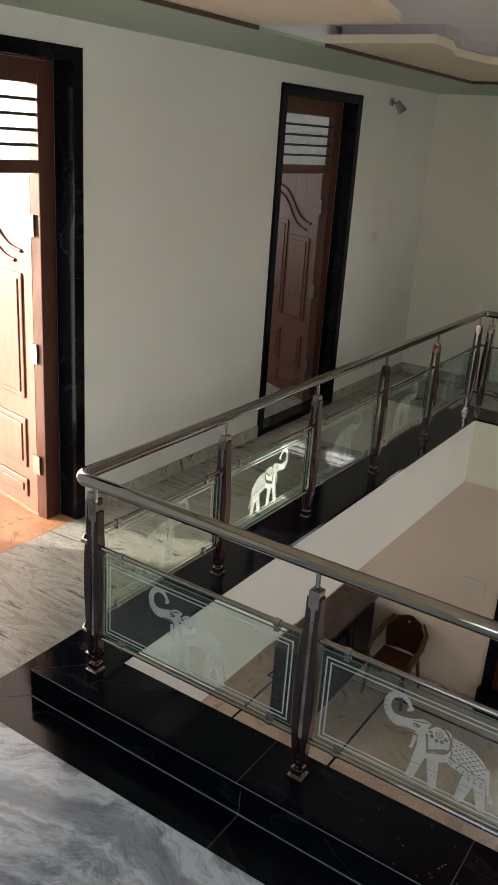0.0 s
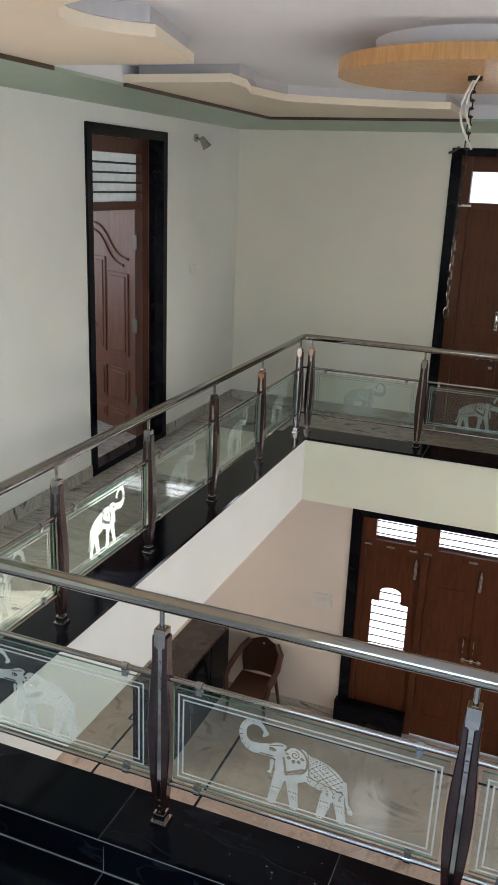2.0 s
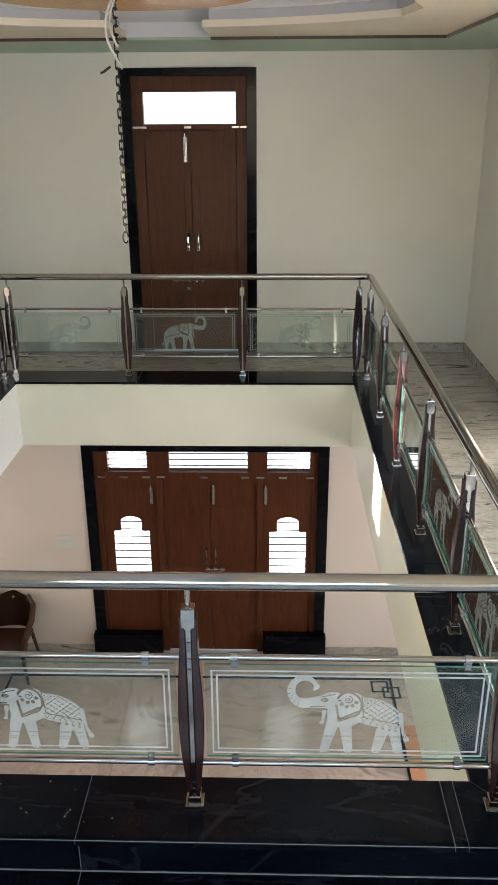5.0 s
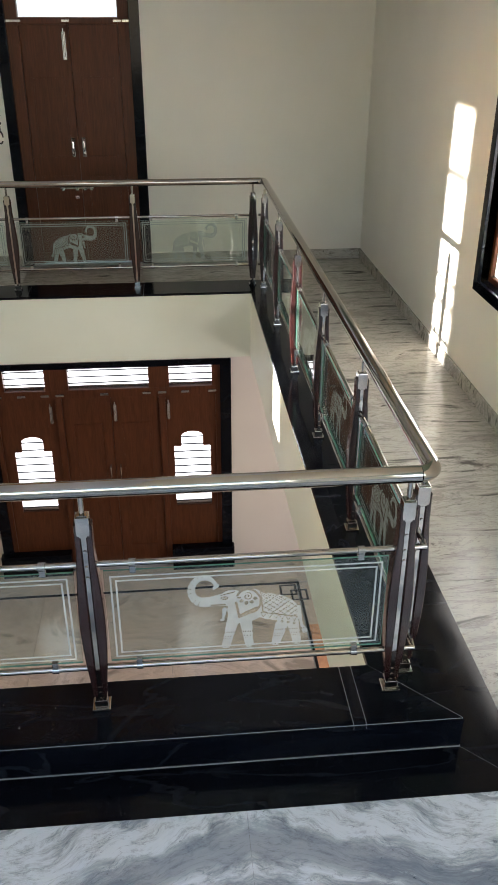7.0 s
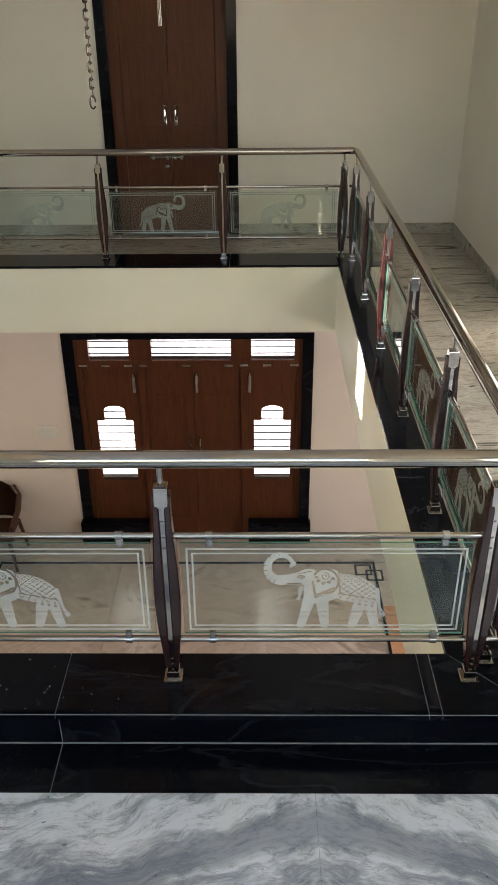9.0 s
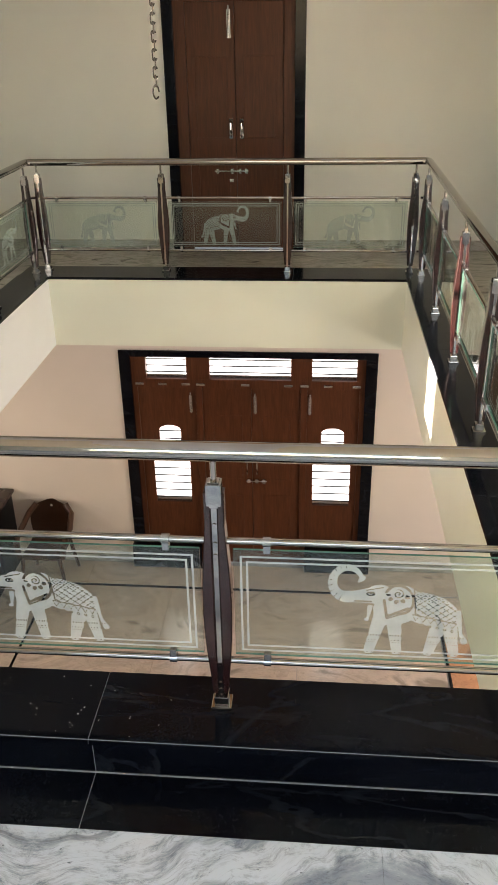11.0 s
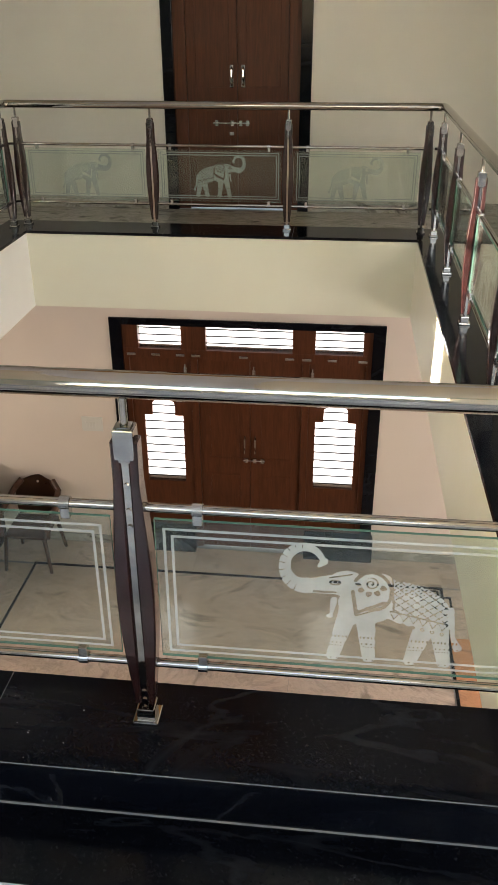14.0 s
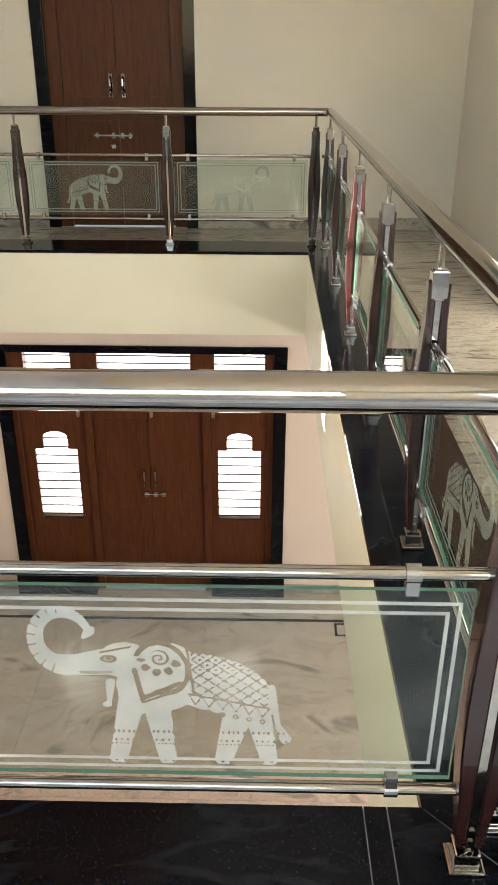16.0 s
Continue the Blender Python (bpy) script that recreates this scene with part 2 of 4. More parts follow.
def glass(name, tint, haze):
    """Clear pane: tinted sight through, sharp reflection by the angle, a little dust."""
    m = bpy.data.materials.new(name)
    m.use_nodes = True
    nt = m.node_tree
    nt.nodes.clear()
    out = node(m, "ShaderNodeOutputMaterial")
    tr = node(m, "ShaderNodeBsdfTransparent")
    tr.inputs[0].default_value = (*tint, 1)
    gl = node(m, "ShaderNodeBsdfGlossy")
    gl.inputs["Roughness"].default_value = 0.015
    lw = node(m, "ShaderNodeLayerWeight", Blend=0.5)
    p5, sc = node(m, "ShaderNodeMath"), node(m, "ShaderNodeMath")
    p5.operation, sc.operation = "POWER", "MULTIPLY_ADD"
    p5.inputs[1].default_value, sc.inputs[1].default_value, sc.inputs[2].default_value = 5.0, 0.95, 0.045
    join(m, lw.outputs["Facing"], p5.inputs[0])
    join(m, p5.outputs[0], sc.inputs[0])
    df = node(m, "ShaderNodeBsdfDiffuse")
    df.inputs[0].default_value = (0.75, 0.8, 0.78, 1)
    mr = node(m, "ShaderNodeMapRange")
    mr.inputs["From Min"].default_value, mr.inputs["From Max"].default_value = 0.3, 0.75
    mr.inputs["To Min"].default_value, mr.inputs["To Max"].default_value = haze * 0.4, haze * 1.8
    join(m, noise_of(m, coords(m, spread=4.0), 4, 5), mr.inputs["Value"])
    a, b = node(m, "ShaderNodeMixShader"), node(m, "ShaderNodeMixShader")
    join(m, mr.outputs[0], a.inputs[0])
    join(m, tr.outputs[0], a.inputs[1])
    join(m, df.outputs[0], a.inputs[2])
    join(m, sc.outputs[0], b.inputs[0])
    join(m, a.outputs[0], b.inputs[1])
    join(m, gl.outputs[0], b.inputs[2])
    join(m, b.outputs[0], out.inputs[0])
    return m


def frost(name, solid):
    """Sand-blasted glass: scatters most light, lets some through."""
    m = bpy.data.materials.new(name)
    m.use_nodes = True
    nt = m.node_tree
    nt.nodes.clear()
    out = node(m, "ShaderNodeOutputMaterial")
    tr = node(m, "ShaderNodeBsdfTransparent")
    df, tl = node(m, "ShaderNodeBsdfDiffuse"), node(m, "ShaderNodeBsdfTranslucent")
    for s in (df, tl):
        s.inputs[0].default_value = (0.85, 0.90, 0.90, 1)
    a, b = node(m, "ShaderNodeMixShader"), node(m, "ShaderNodeMixShader")
    a.inputs[0].default_value = 0.4
    mr = node(m, "ShaderNodeMapRange")
    mr.inputs["To Min"].default_value, mr.inputs["To Max"].default_value = solid - 0.15, solid + 0.12
    join(m, noise_of(m, coords(m), 14, 4), mr.inputs["Value"])
    join(m, df.outputs[0], a.inputs[1])
    join(m, tl.outputs[0], a.inputs[2])
    join(m, mr.outputs[0], b.inputs[0])
    join(m, tr.outputs[0], b.inputs[1])
    join(m, a.outputs[0], b.inputs[2])
    join(m, b.outputs[0], out.inputs[0])
    return m


def glow(name, color, power):
    m = bpy.data.materials.new(name)
    m.use_nodes = True
    m.node_tree.nodes.clear()
    e = node(m, "ShaderNodeEmission", Strength=power)
    e.inputs[0].default_value = (*color, 1)
    join(m, e.outputs[0], node(m, "ShaderNodeOutputMaterial").inputs[0])
    return m


GLASS = glass("railing_glass", (0.87, 0.92, 0.89), 0.014)
GLASS_EDGE = material("glass_edge", (0.10, 0.24, 0.19), 0.12)
FROST = frost("etched_frost", 0.50)
FROST_LINE = frost("etched_line", 0.52)
PANE = frost("frosted_pane", 0.72)
DAY = glow("daylight_haze", (1.0, 1.0, 1.0), 0.65)

# ---- building helpers ----


def boxed(bm, x0, y0, z0, x1, y1, z1, bevel=0.0):
    r = bmesh.ops.create_cube(bm, size=1, matrix=Matrix.LocRotScale(
        ((x0 + x1) / 2, (y0 + y1) / 2, (z0 + z1) / 2), None, (abs(x1 - x0), abs(y1 - y0), abs(z1 - z0))))
    if bevel:
        es = list({e for v in r["verts"] for e in v.link_edges})
        bmesh.ops.bevel(bm, geom=es, offset=bevel, segments=2, affect="EDGES", profile=0.6)
    return bm


def box(*a, bevel=0.0):
    return boxed(bmesh.new(), *a, bevel=bevel)


def rod(bm, a, b, r, seg=14, r2=None):
    a, b = Vector(a), Vector(b)
    d = b - a
    m = Matrix.Translation((a + b) / 2) @ d.to_track_quat("Z", "Y").to_matrix().to_4x4()
    bmesh.ops.create_cone(bm, cap_ends=True, segments=seg, radius1=r, radius2=r if r2 is None else r2, depth=d.length, matrix=m)
    return bm


def tube(bm, points, r, seg=14, up=(0, 0, 1)):
    """A bent pipe through points."""
    pts = [Vector(p) for p in points]
    rings = []
    up = Vector(up)
    for i, p in enumerate(pts):
        d = (pts[min(i + 1, len(pts) - 1)] - pts[max(i - 1, 0)]).normalized()
        s = d.cross(up)
        s = s.normalized() if s.length > 1e-3 else Vector((1, 0, 0))
        u = s.cross(d)
        rings.append([bm.verts.new(p + r * (math.cos(k * 2 * math.pi / seg) * s + math.sin(k * 2 * math.pi / seg) * u)) for k in range(seg)])
    for q, w in zip(rings, rings[1:]):
        for k in range(seg):
            bm.faces.new((q[k], q[(k + 1) % seg], w[(k + 1) % seg], w[k]))
    bm.faces.new(rings[0][::-1])
    bm.faces.new(rings[-1])
    return bm


def prism(bm, outline, z0, z1):
    """An outline in x and y, raised from z0 to z1."""
    lo = [bm.verts.new((x, y, z0)) for x, y in outline]
    hi = [bm.verts.new((x, y, z1)) for x, y in outline]
    bm.faces.new(lo[::-1])
    bm.faces.new(hi)
    n = len(lo)
    for i in range(n):
        bm.faces.new((lo[i], lo[(i + 1) % n], hi[(i + 1) % n], hi[i]))
    bmesh.ops.recalc_face_normals(bm, faces=bm.faces[:])
    return bm


def mesh_of(name, bm, mat, smooth=False):
    me = bpy.data.meshes.new(name)
    bm.to_mesh(me)
    bm.free()
    me.materials.append(mat)
    if smooth:
        for p in me.polygons:
            p.use_smooth = True
        me.set_sharp_from_angle(angle=radians(35))
    return me


def part(name, bm, mat, parent, label="", smooth=False, m=None):
    ob = new(name, mesh_of(name, bm, mat, smooth))
    ob.parent = parent
    if m is not None:
        ob.matrix_basis = m
    return tagged(ob, label) if label else ob


def thing(name, label, category, group="", m=None):
    ob = new(name)
    ob.empty_display_size = 0.1
    if m is not None:
        ob.matrix_basis = m
    return tagged(ob, label, category, group)


def structure(name, bm, mat, label, category):
    return tagged(new(name, mesh_of(name, bm, mat)), label, category, "", "structure")


def wall_with_holes(name, axis, at, thick, lo, hi, z0, z1, holes, mat, label):
    """A wall in the plane axis = at, from lo to hi, with openings (a, b, bottom, top)."""
    bm = bmesh.new()

    def piece(a, b, c, d):
        if b - a < 1e-4 or d - c < 1e-4:
            return
        if axis == "x":
            boxed(bm, at, a, c, at + thick, b, d)
        else:
            boxed(bm, a, at, c, b, at + thick, d)
    cur = lo
    for a, b, c, d in sorted(holes):
        piece(cur, a, z0, z1)
        piece(a, b, z0, c)
        piece(a, b, d, z1)
        cur = b
    piece(cur, hi, z0, z1)
    return structure(name, bm, mat, label, "wall")

# ---- large structure ----
XL, XR, YF, YB = -3.324, 2.231, 6.142, -4.0      # gallery walls
VX0, VX1, VY0, VY1 = -1.98, 0.96, 0.114, 4.67    # edges of the void
CX0, CX1, CY0, CY1 = -2.24, 1.234, -0.17, 5.01    # outer edges of the kerb
KERB, LOW = 0.135, -3.78
DOOR_TOP = 2.69

wall_with_holes("wall_west", "x", XL, -0.24, YB - 0.2, YF, 0, 3.3,
                [(0.05, 1.178, 0, 2.62), (3.31, 4.443, 0, 2.62)], WALL, "white painted wall with two door openings")
wall_with_holes("wall_north", "y", YF, 0.24, XL - 0.24, XR + 0.24, 0, 3.3,
                [(-1.096, 0.03, 0, 2.62)], WALL_CREAM, "white painted wall with a double door opening")
# first hole is an unseen opening added for the landing fill lamp
wall_with_holes("wall_east", "x", XR, 0.24, YB - 0.2, YF, 0, 3.3,
                [(-3.2, -1.7, 0.9, 2.3), (1.40, 2.77, 0.76, 1.84)], WALL_CREAM, "cream white painted wall with a window")
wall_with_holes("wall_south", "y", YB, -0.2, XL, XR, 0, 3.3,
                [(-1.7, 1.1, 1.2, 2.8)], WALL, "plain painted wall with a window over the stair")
structure("ceiling", box(XL - 0.24, YB - 0.2, 3.02, XR + 0.24, YF + 0.24, 3.3), CEIL, "white plastered upper ceiling", "ceiling")

slab = bmesh.new()
for a in ((XL - 0.24, YB - 0.2, XR + 0.24, VY0 - 0.232), (XL - 0.24, VY1 + 0.232, XR + 0.24, YF + 0.24),
          (XL - 0.24, VY0 - 0.232, VX0 - 0.232, VY1 + 0.232), (VX1 + 0.232, VY0 - 0.232, XR + 0.24, VY1 + 0.232)):
    boxed(slab, a[0], a[1], -0.25, a[2], a[3], -0.014)
floor = structure("floor", slab, GROUT, "gallery floor slab under grey marble", "floor")

# pale beam faces round the void
# west face takes the wall's white tone, the other three the cream
structure("beam_west", box(VX0 - 0.23, VY0 - 0.23, -0.46, VX0, VY1 + 0.23, 0.115), WALL, "west beam face along the void, whiter than the others", "beam")
beam = bmesh.new()
boxed(beam, VX1, VY0 - 0.23, -0.46, VX1 + 0.23, VY1 + 0.23, 0.115)
boxed(beam, VX0, VY1, -0.46, VX1, VY1 + 0.23, 0.115)
boxed(beam, VX0, VY0 - 0.23, -0.46, VX1, VY0, 0.115)
structure("beam", beam, CREAM, "pale cream painted beam faces round the void", "beam")

# lower hall
structure("floor_lower", box(-5.2, -2.6, LOW - 0.2, 4.5, YF + 0.3, LOW - 0.012), GROUT, "lower hall floor slab", "floor")
structure("ceiling_lower", box(-5.2, -2.6, -0.33, VX0 - 0.23, YF, -0.26), CEIL, "lower hall ceiling under the gallery", "ceiling")
structure("ceiling_lower_east", box(VX1 + 0.23, -2.6, -0.33, 4.5, YF, -0.26), CEIL, "lower hall ceiling under the gallery", "ceiling")
structure("ceiling_lower_north", box(VX0 - 0.23, VY1 + 0.23, -0.33, VX1 + 0.23, YF, -0.26), CEIL, "lower hall ceiling under the gallery", "ceiling")
structure("ceiling_lower_south", box(VX0 - 0.23, -2.6, -0.33, VX1 + 0.23, VY0 - 0.23, -0.26), CEIL, "lower hall ceiling under the gallery", "ceiling")
YL = 6.17
wall_with_holes("wall_lower_north", "y", YL, 0.24, -5.2, 4.5, LOW, -0.26,
                [(-1.77, 0.82, LOW, -1.14)], PINK, "peach painted lower hall wall")
# opening out of view, added to let the east fill lamp in
wall_with_holes("wall_lower_east", "x", 4.3, 0.2, -2.6, YL, LOW, -0.26,
                [(1.6, 4.4, -2.8, -1.2)], PINK, "peach painted lower hall wall with an added light opening")
# the hole is assumed, made for the west hall fill lamp
wall_with_holes("wall_lower_west", "x", -5.2, 0.2, -2.6, YL, LOW, -0.26,
                [(2.6, 4.6, -2.7, -1.3)], PINK, "peach painted lower hall wall with an added light opening")
structure("wall_lower_south", box(-5.0, -2.6, LOW, 4.3, -2.4, -0.26), PINK, "peach painted lower hall wall", "wall")

# terrace and closed room beyond the west wall
structure("ground", box(-60, -60, LOW - 0.6, 60, 60, LOW - 0.21), STONE, "pale dusty ground round the house", "ground")
structure("floor_bedroom", box(-6.6, 2.3, -0.25, XL - 0.24, YF + 0.24, -0.005), MARBLE_SIDE, "pale marble bedroom floor", "floor")
structure("terrace_floor", box(-6.6, -3.0, -0.25, XL - 0.24, 2.298, -0.005), RED_GRANITE, "reddish stone terrace floor", "floor")
# assumed wall, its edge cuts the sun through door 1 to a strip
structure("sun_mask_wall", box(-5.35, -3.0, -0.005, -5.15, -0.14, 3.2), STONE, "plain plastered wall added to narrow the sun beam", "wall")
room = bmesh.new()
boxed(room, -6.6, 2.3, -0.005, XL - 0.24, 2.4, 3.0)
boxed(room, -6.6, 2.4, -0.005, -6.5, YF + 0.24, 3.0)
boxed(room, -6.5, YF + 0.14, -0.005, XL - 0.24, YF + 0.24, 3.0)
boxed(room, -6.6, 2.3, 3.0, XL - 0.24, YF + 0.24, 3.1)
structure("wall_room", room, WALL, "white walls of the bedroom behind the door", "wall")

# unseen screen, blocks low sun from the lower hall's west opening
structure("wall_sun_screen", box(-7.2, -14.0, LOW - 0.22, -7.0, YF + 2.0, -0.3), STONE, "plain plastered screen added to keep sun out of the lower hall", "wall")

# daylight haze seen through the lit openings
structure("backdrop", box(-2.4, 7.0, -4.2, 1.4, 7.02, -0.4), DAY, "bright hazy daylight outside the hall door", "sky")
structure("backdrop_upper", box(-1.6, 7.0, 1.9, 0.6, 7.02, 2.9), DAY, "bright hazy daylight outside the transom", "sky")

# skirting
sk = bmesh.new()
for y0, y1 in ((YB, -0.022), (1.25, 3.237), (4.515, YF - 0.014)):
    boxed(sk, XL, y0, 0, XL + 0.014, y1, 0.1, 0.003)
for x0, x1 in ((XL, -1.168), (0.102, XR)):
    boxed(sk, x0, YF - 0.014, 0, x1, YF, 0.1, 0.003)
boxed(sk, XR - 0.014, YB, 0, XR, YF - 0.014, 0.1, 0.003)
structure("baseboard", sk, MARBLE_SIDE, "grey marble skirting along the gallery walls", "skirting")
sk = bmesh.new()
for x0, x1 in ((-5.0, -1.842), (0.892, 4.3)):
    boxed(sk, x0, YL - 0.014, LOW, x1, YL, LOW + 0.1, 0.003)
structure("baseboard_lower", sk, MARBLE_SIDE, "pale stone skirting of the lower hall", "skirting")

# ---- suspended ceiling ----
GZ0, GZ1, IN = 2.82, 2.885, 0.5
rim = bmesh.new()
outer = [(XL, YB), (XR, YB), (XR, YF), (XL, YF)]
inner = [(XL + IN, YB + IN), (XR - IN, YB + IN), (XR - IN, YF - IN), (XL + IN, YF - IN)]
rings = [[rim.verts.new((x, y, z)) for x, y in pts] for pts, z in ((outer, GZ0), (inner, GZ1), (inner, GZ1 + 0.02), (outer, GZ1 + 0.02))]
for q, w in zip(rings, rings[1:] + rings[:1]):
    for k in range(4):
        rim.faces.new((q[k], q[(k + 1) % 4], w[(k + 1) % 4], w[k]))
bmesh.ops.recalc_face_normals(rim, faces=rim.faces[:])
structure("ceiling_border", rim, GREEN, "sage green sloping border of the false ceiling", "ceiling")

MX, MY = -0.51, 2.42


def arc(cx, cy, r, a0, a1, n=24):
    return [(cx + r * math.cos(radians(a0 + (a1 - a0) * k / n)), cy + r * math.sin(radians(a0 + (a1 - a0) * k / n))) for k in range(n + 1)]


def board(name, outline, label):
    ob = structure(name, prism(bmesh.new(), outline, 2.905, 2.955), BOARD, label, "ceiling")
    c = Vector((sum(p[0] for p in outline) / len(outline), sum(p[1] for p in outline) / len(outline)))
    # lilac upright backing, set back from the edge, up to the ceiling
    inset = [tuple(c + (Vector(p) - c) * 0.94) for p in outline]
    structure(name + "_edge", prism(bmesh.new(), inset, 2.955, 3.02), LILAC, "lilac painted set-back edge over the ceiling board", "ceiling")
    return ob


LX, RX, TY = XL + IN, XR - IN, YF - IN
board("ceiling_board_northwest", [(-1.0, TY), (LX, TY), (LX, 2.93), (-2.07, 2.93), (-2.09, 3.25), (-2.2, 3.6)] +
      arc(MX, MY, 2.34, 134, 102), "cream false ceiling board with a curved edge")
board("ceiling_board_northeast", arc(MX, MY, 2.34, 82, 46) + [(1.18, 3.6), (1.07, 3.25), (1.05, 2.93), (RX, 2.93), (RX, TY), (-0.28, TY), (-0.28, 4.75)],
      "cream false ceiling board with a curved edge")
board("ceiling_board_southwest", [(LX, 2.13), (LX, YB + IN), (-0.9, YB + IN), (-0.9, 0.58)] + arc(-1.5, 0.98, 0.42, 265, 125, 18) + [(-1.94, 2.13)],
      "cream false ceiling board with a rounded bite")
board("ceiling_board_southeast", [(RX, 2.62), (1.1, 2.62)] + arc(MX, MY, 1.9, 0, -70, 16) + [(-0.2, YB + IN), (RX, YB + IN)],
      "cream false ceiling board with a curved edge")
tr = bmesh.new()
for x0, y0, x1, y1 in ((LX, TY - 0.02, -1.0, TY - 0.001), (-0.28, TY - 0.02, RX, TY - 0.001), (LX + 0.001, 2.93, LX + 0.02, TY - 0.02),
                       (LX + 0.001, YB + IN, LX + 0.02, 2.13), (RX - 0.02, YB + IN, RX - 0.001, TY - 0.02)):
    boxed(tr, x0, y0, 2.880, x1, y1, 2.904)
structure("trim", tr, TRIM, "dark brown trim along the ceiling border", "trim")

up = bmesh.new()
for x0, y0, x1, y1 in ((LX - 0.02, YB + IN, LX - 0.001, TY + 0.02), (RX + 0.001, YB + IN, RX + 0.02, TY + 0.02), (LX, TY + 0.001, RX, TY + 0.02), (LX, YB + IN - 0.02, RX, YB + IN - 0.001)):
    boxed(up, x0, y0, 2.906, x1, y1, 3.02)
structure("ceiling_upstand", up, CEIL, "white upright edge above the green border", "ceiling")

disc = thing("ceiling_disc", "round orange laminate ceiling medallion with white upper ring", "ceiling panel")
bm = bmesh.new()
rod(bm, (MX, MY, 2.855), (MX, MY, 2.925), 0.70, 72)
part("plate", bm, ORANGE, disc, "orange wood laminate disc", True)
bm = bmesh.new()
rod(bm, (MX, MY, 2.925), (MX, MY, 3.02), 0.52, 64)
part("ring", bm, CEIL, disc, "white painted ring above the disc", True)

# ---- doors ----


def surround(bm, w0, w1, z0, top, face, depth, proud, side=None):
    """Stone lining of an opening in the x-z plane at y = 0, set into the wall (y > 0)."""
    side = side or face
    boxed(bm, w0, -proud, z0, w0 + side, depth, top, 0.003)
    boxed(bm, w1 - side, -proud, z0, w1, depth, top, 0.003)
    boxed(bm, w0 + side, -proud, top - face, w1 - side, depth, top, 0.003)
    return bm


def wood_frame(bm, w0, w1, z0, top, width, y0, y1, rail=None):
    boxed(bm, w0, y0, z0, w0 + width, y1, top, 0.004)
    boxed(bm, w1 - width, y0, z0, w1, y1, top, 0.004)
    boxed(bm, w0 + width, y0, top - width, w1 - width, y1, top, 0.004)
    if rail:
        boxed(bm, w0 + width, y0, rail[0], w1 - width, y1, rail[1], 0.004)
    return bm


def carved_leaf(door, m, width, height, label):
    """A panelled leaf, hinge at x = 0, running to x = width, front face at y = 0."""
    leaf = part("leaf", box(0, 0, 0.02, width, 0.035, height, bevel=0.003), LEAF_WOOD, door, label, m=m)
    mid = width / 2
    for x0, x1, z0, z1 in ((0.10, mid - 0.02, 0.75, 1.50), (mid + 0.02, width - 0.10, 0.75, 1.62), (0.10, mid - 0.02, 0.30, 0.62), (mid + 0.02, width - 0.10, 0.30, 0.62),
                           (0.10, mid - 0.02, 0.10, 0.22), (mid + 0.02, width - 0.10, 0.10, 0.22)):
        bm = bmesh.new()
        boxed(bm, x0, -0.012, z0, x1, 0.004, z1, 0.008)
        boxed(bm, x0 + 0.035, -0.02, z0 + 0.035, x1 - 0.035, -0.006, z1 - 0.035, 0.006)
        part("panel", bm, LEAF_WOOD, leaf)
    for k in range(2):
        pts = []
        for i in range(15):
            u = i / 14
            pts.append((0.10 + k * 0.07 + u * (width - 0.24 - k * 0.05), -0.004, 1.62 + k * -0.06 + 0.30 * (1 / (1 + math.exp(-9 * (u - 0.45))))))
        part("moulding", tube(bmesh.new(), pts, 0.011, 8), LEAF_WOOD, leaf)
    for z in (0.35, 1.05, 1.78):
        part("hinge", box(-0.035, -0.006, z - 0.06, 0.035, -0.001, z + 0.06), HINGE, leaf, "dull metal hinge")
    bolt = bmesh.new()
    rod(bolt, (width - 0.30, -0.03, 0.98), (width - 0.02, -0.03, 0.98), 0.008, 10)
    for x in (width - 0.26, width - 0.12, width - 0.04):
        boxed(bolt, x - 0.012, -0.04, 0.955, x + 0.012, 0.0, 1.005, 0.003)
    boxed(bolt, width - 0.15, -0.036, 0.90, width - 0.11, -0.026, 0.98, 0.003)
    part("bolt", bolt, BRUSHED, leaf, "steel sliding door bolt")
    knob = bmesh.new()
    rod(knob, (width - 0.05, -0.03, 1.12), (width - 0.05, -0.03, 1.30), 0.009, 10)
    for z in (1.13, 1.29):
        rod(knob, (width - 0.05, -0.03, z), (width - 0.05, 0.0, z), 0.008, 8)
    part("handle", knob, BRUSHED, leaf, "steel pull handle")
    return leaf


def single_door(name, y0, y1, angle, label, pane=True):
    """Door in the west wall: local x runs along the wall (+y), local y goes into the wall (-x)."""
    d = tagged(new(name), label, "door", "", "structure")
    d.matrix_basis = Matrix.Translation((XL, y0, 0)) @ Matrix(((0, -1, 0, 0), (1, 0, 0, 0), (0, 0, 1, 0), (0, 0, 0, 1)))
    w = y1 - y0
    part("surround", surround(bmesh.new(), 0, w, 0, DOOR_TOP, 0.074, 0.125, 0.018), GRANITE, d, "black granite surround")
    part("frame", wood_frame(bmesh.new(), 0.074, w - 0.074, 0, DOOR_TOP - 0.074, 0.115, 0.125, 0.20, (2.06, 2.125)), JAMB, d, "brown wooden door frame")
    a, b = 0.19, w - 0.19
    if pane:
        part("pane", box(a, 0.185, 2.125, b, 0.190, 2.50), PANE, d, "frosted transom pane")
    for k in range(4):
        z = 2.125 + 0.375 * (k + 1) / 5
        part("bar", box(a - 0.005, 0.14, z - 0.008, b + 0.005, 0.155, z + 0.008), BAR_PAINT, d, "black transom bar")
    leaf_m = Matrix.Translation((b, 0.20, 0)) @ Matrix.Rotation(radians(180 + 0), 4, "Z") @ Matrix.Rotation(radians(-angle), 4, "Z") @ Matrix.Diagonal((1, -1, 1, 1))
    carved_leaf(d, leaf_m, b - a - 0.01, 2.05, "carved reddish brown wooden leaf, ajar")
    return d


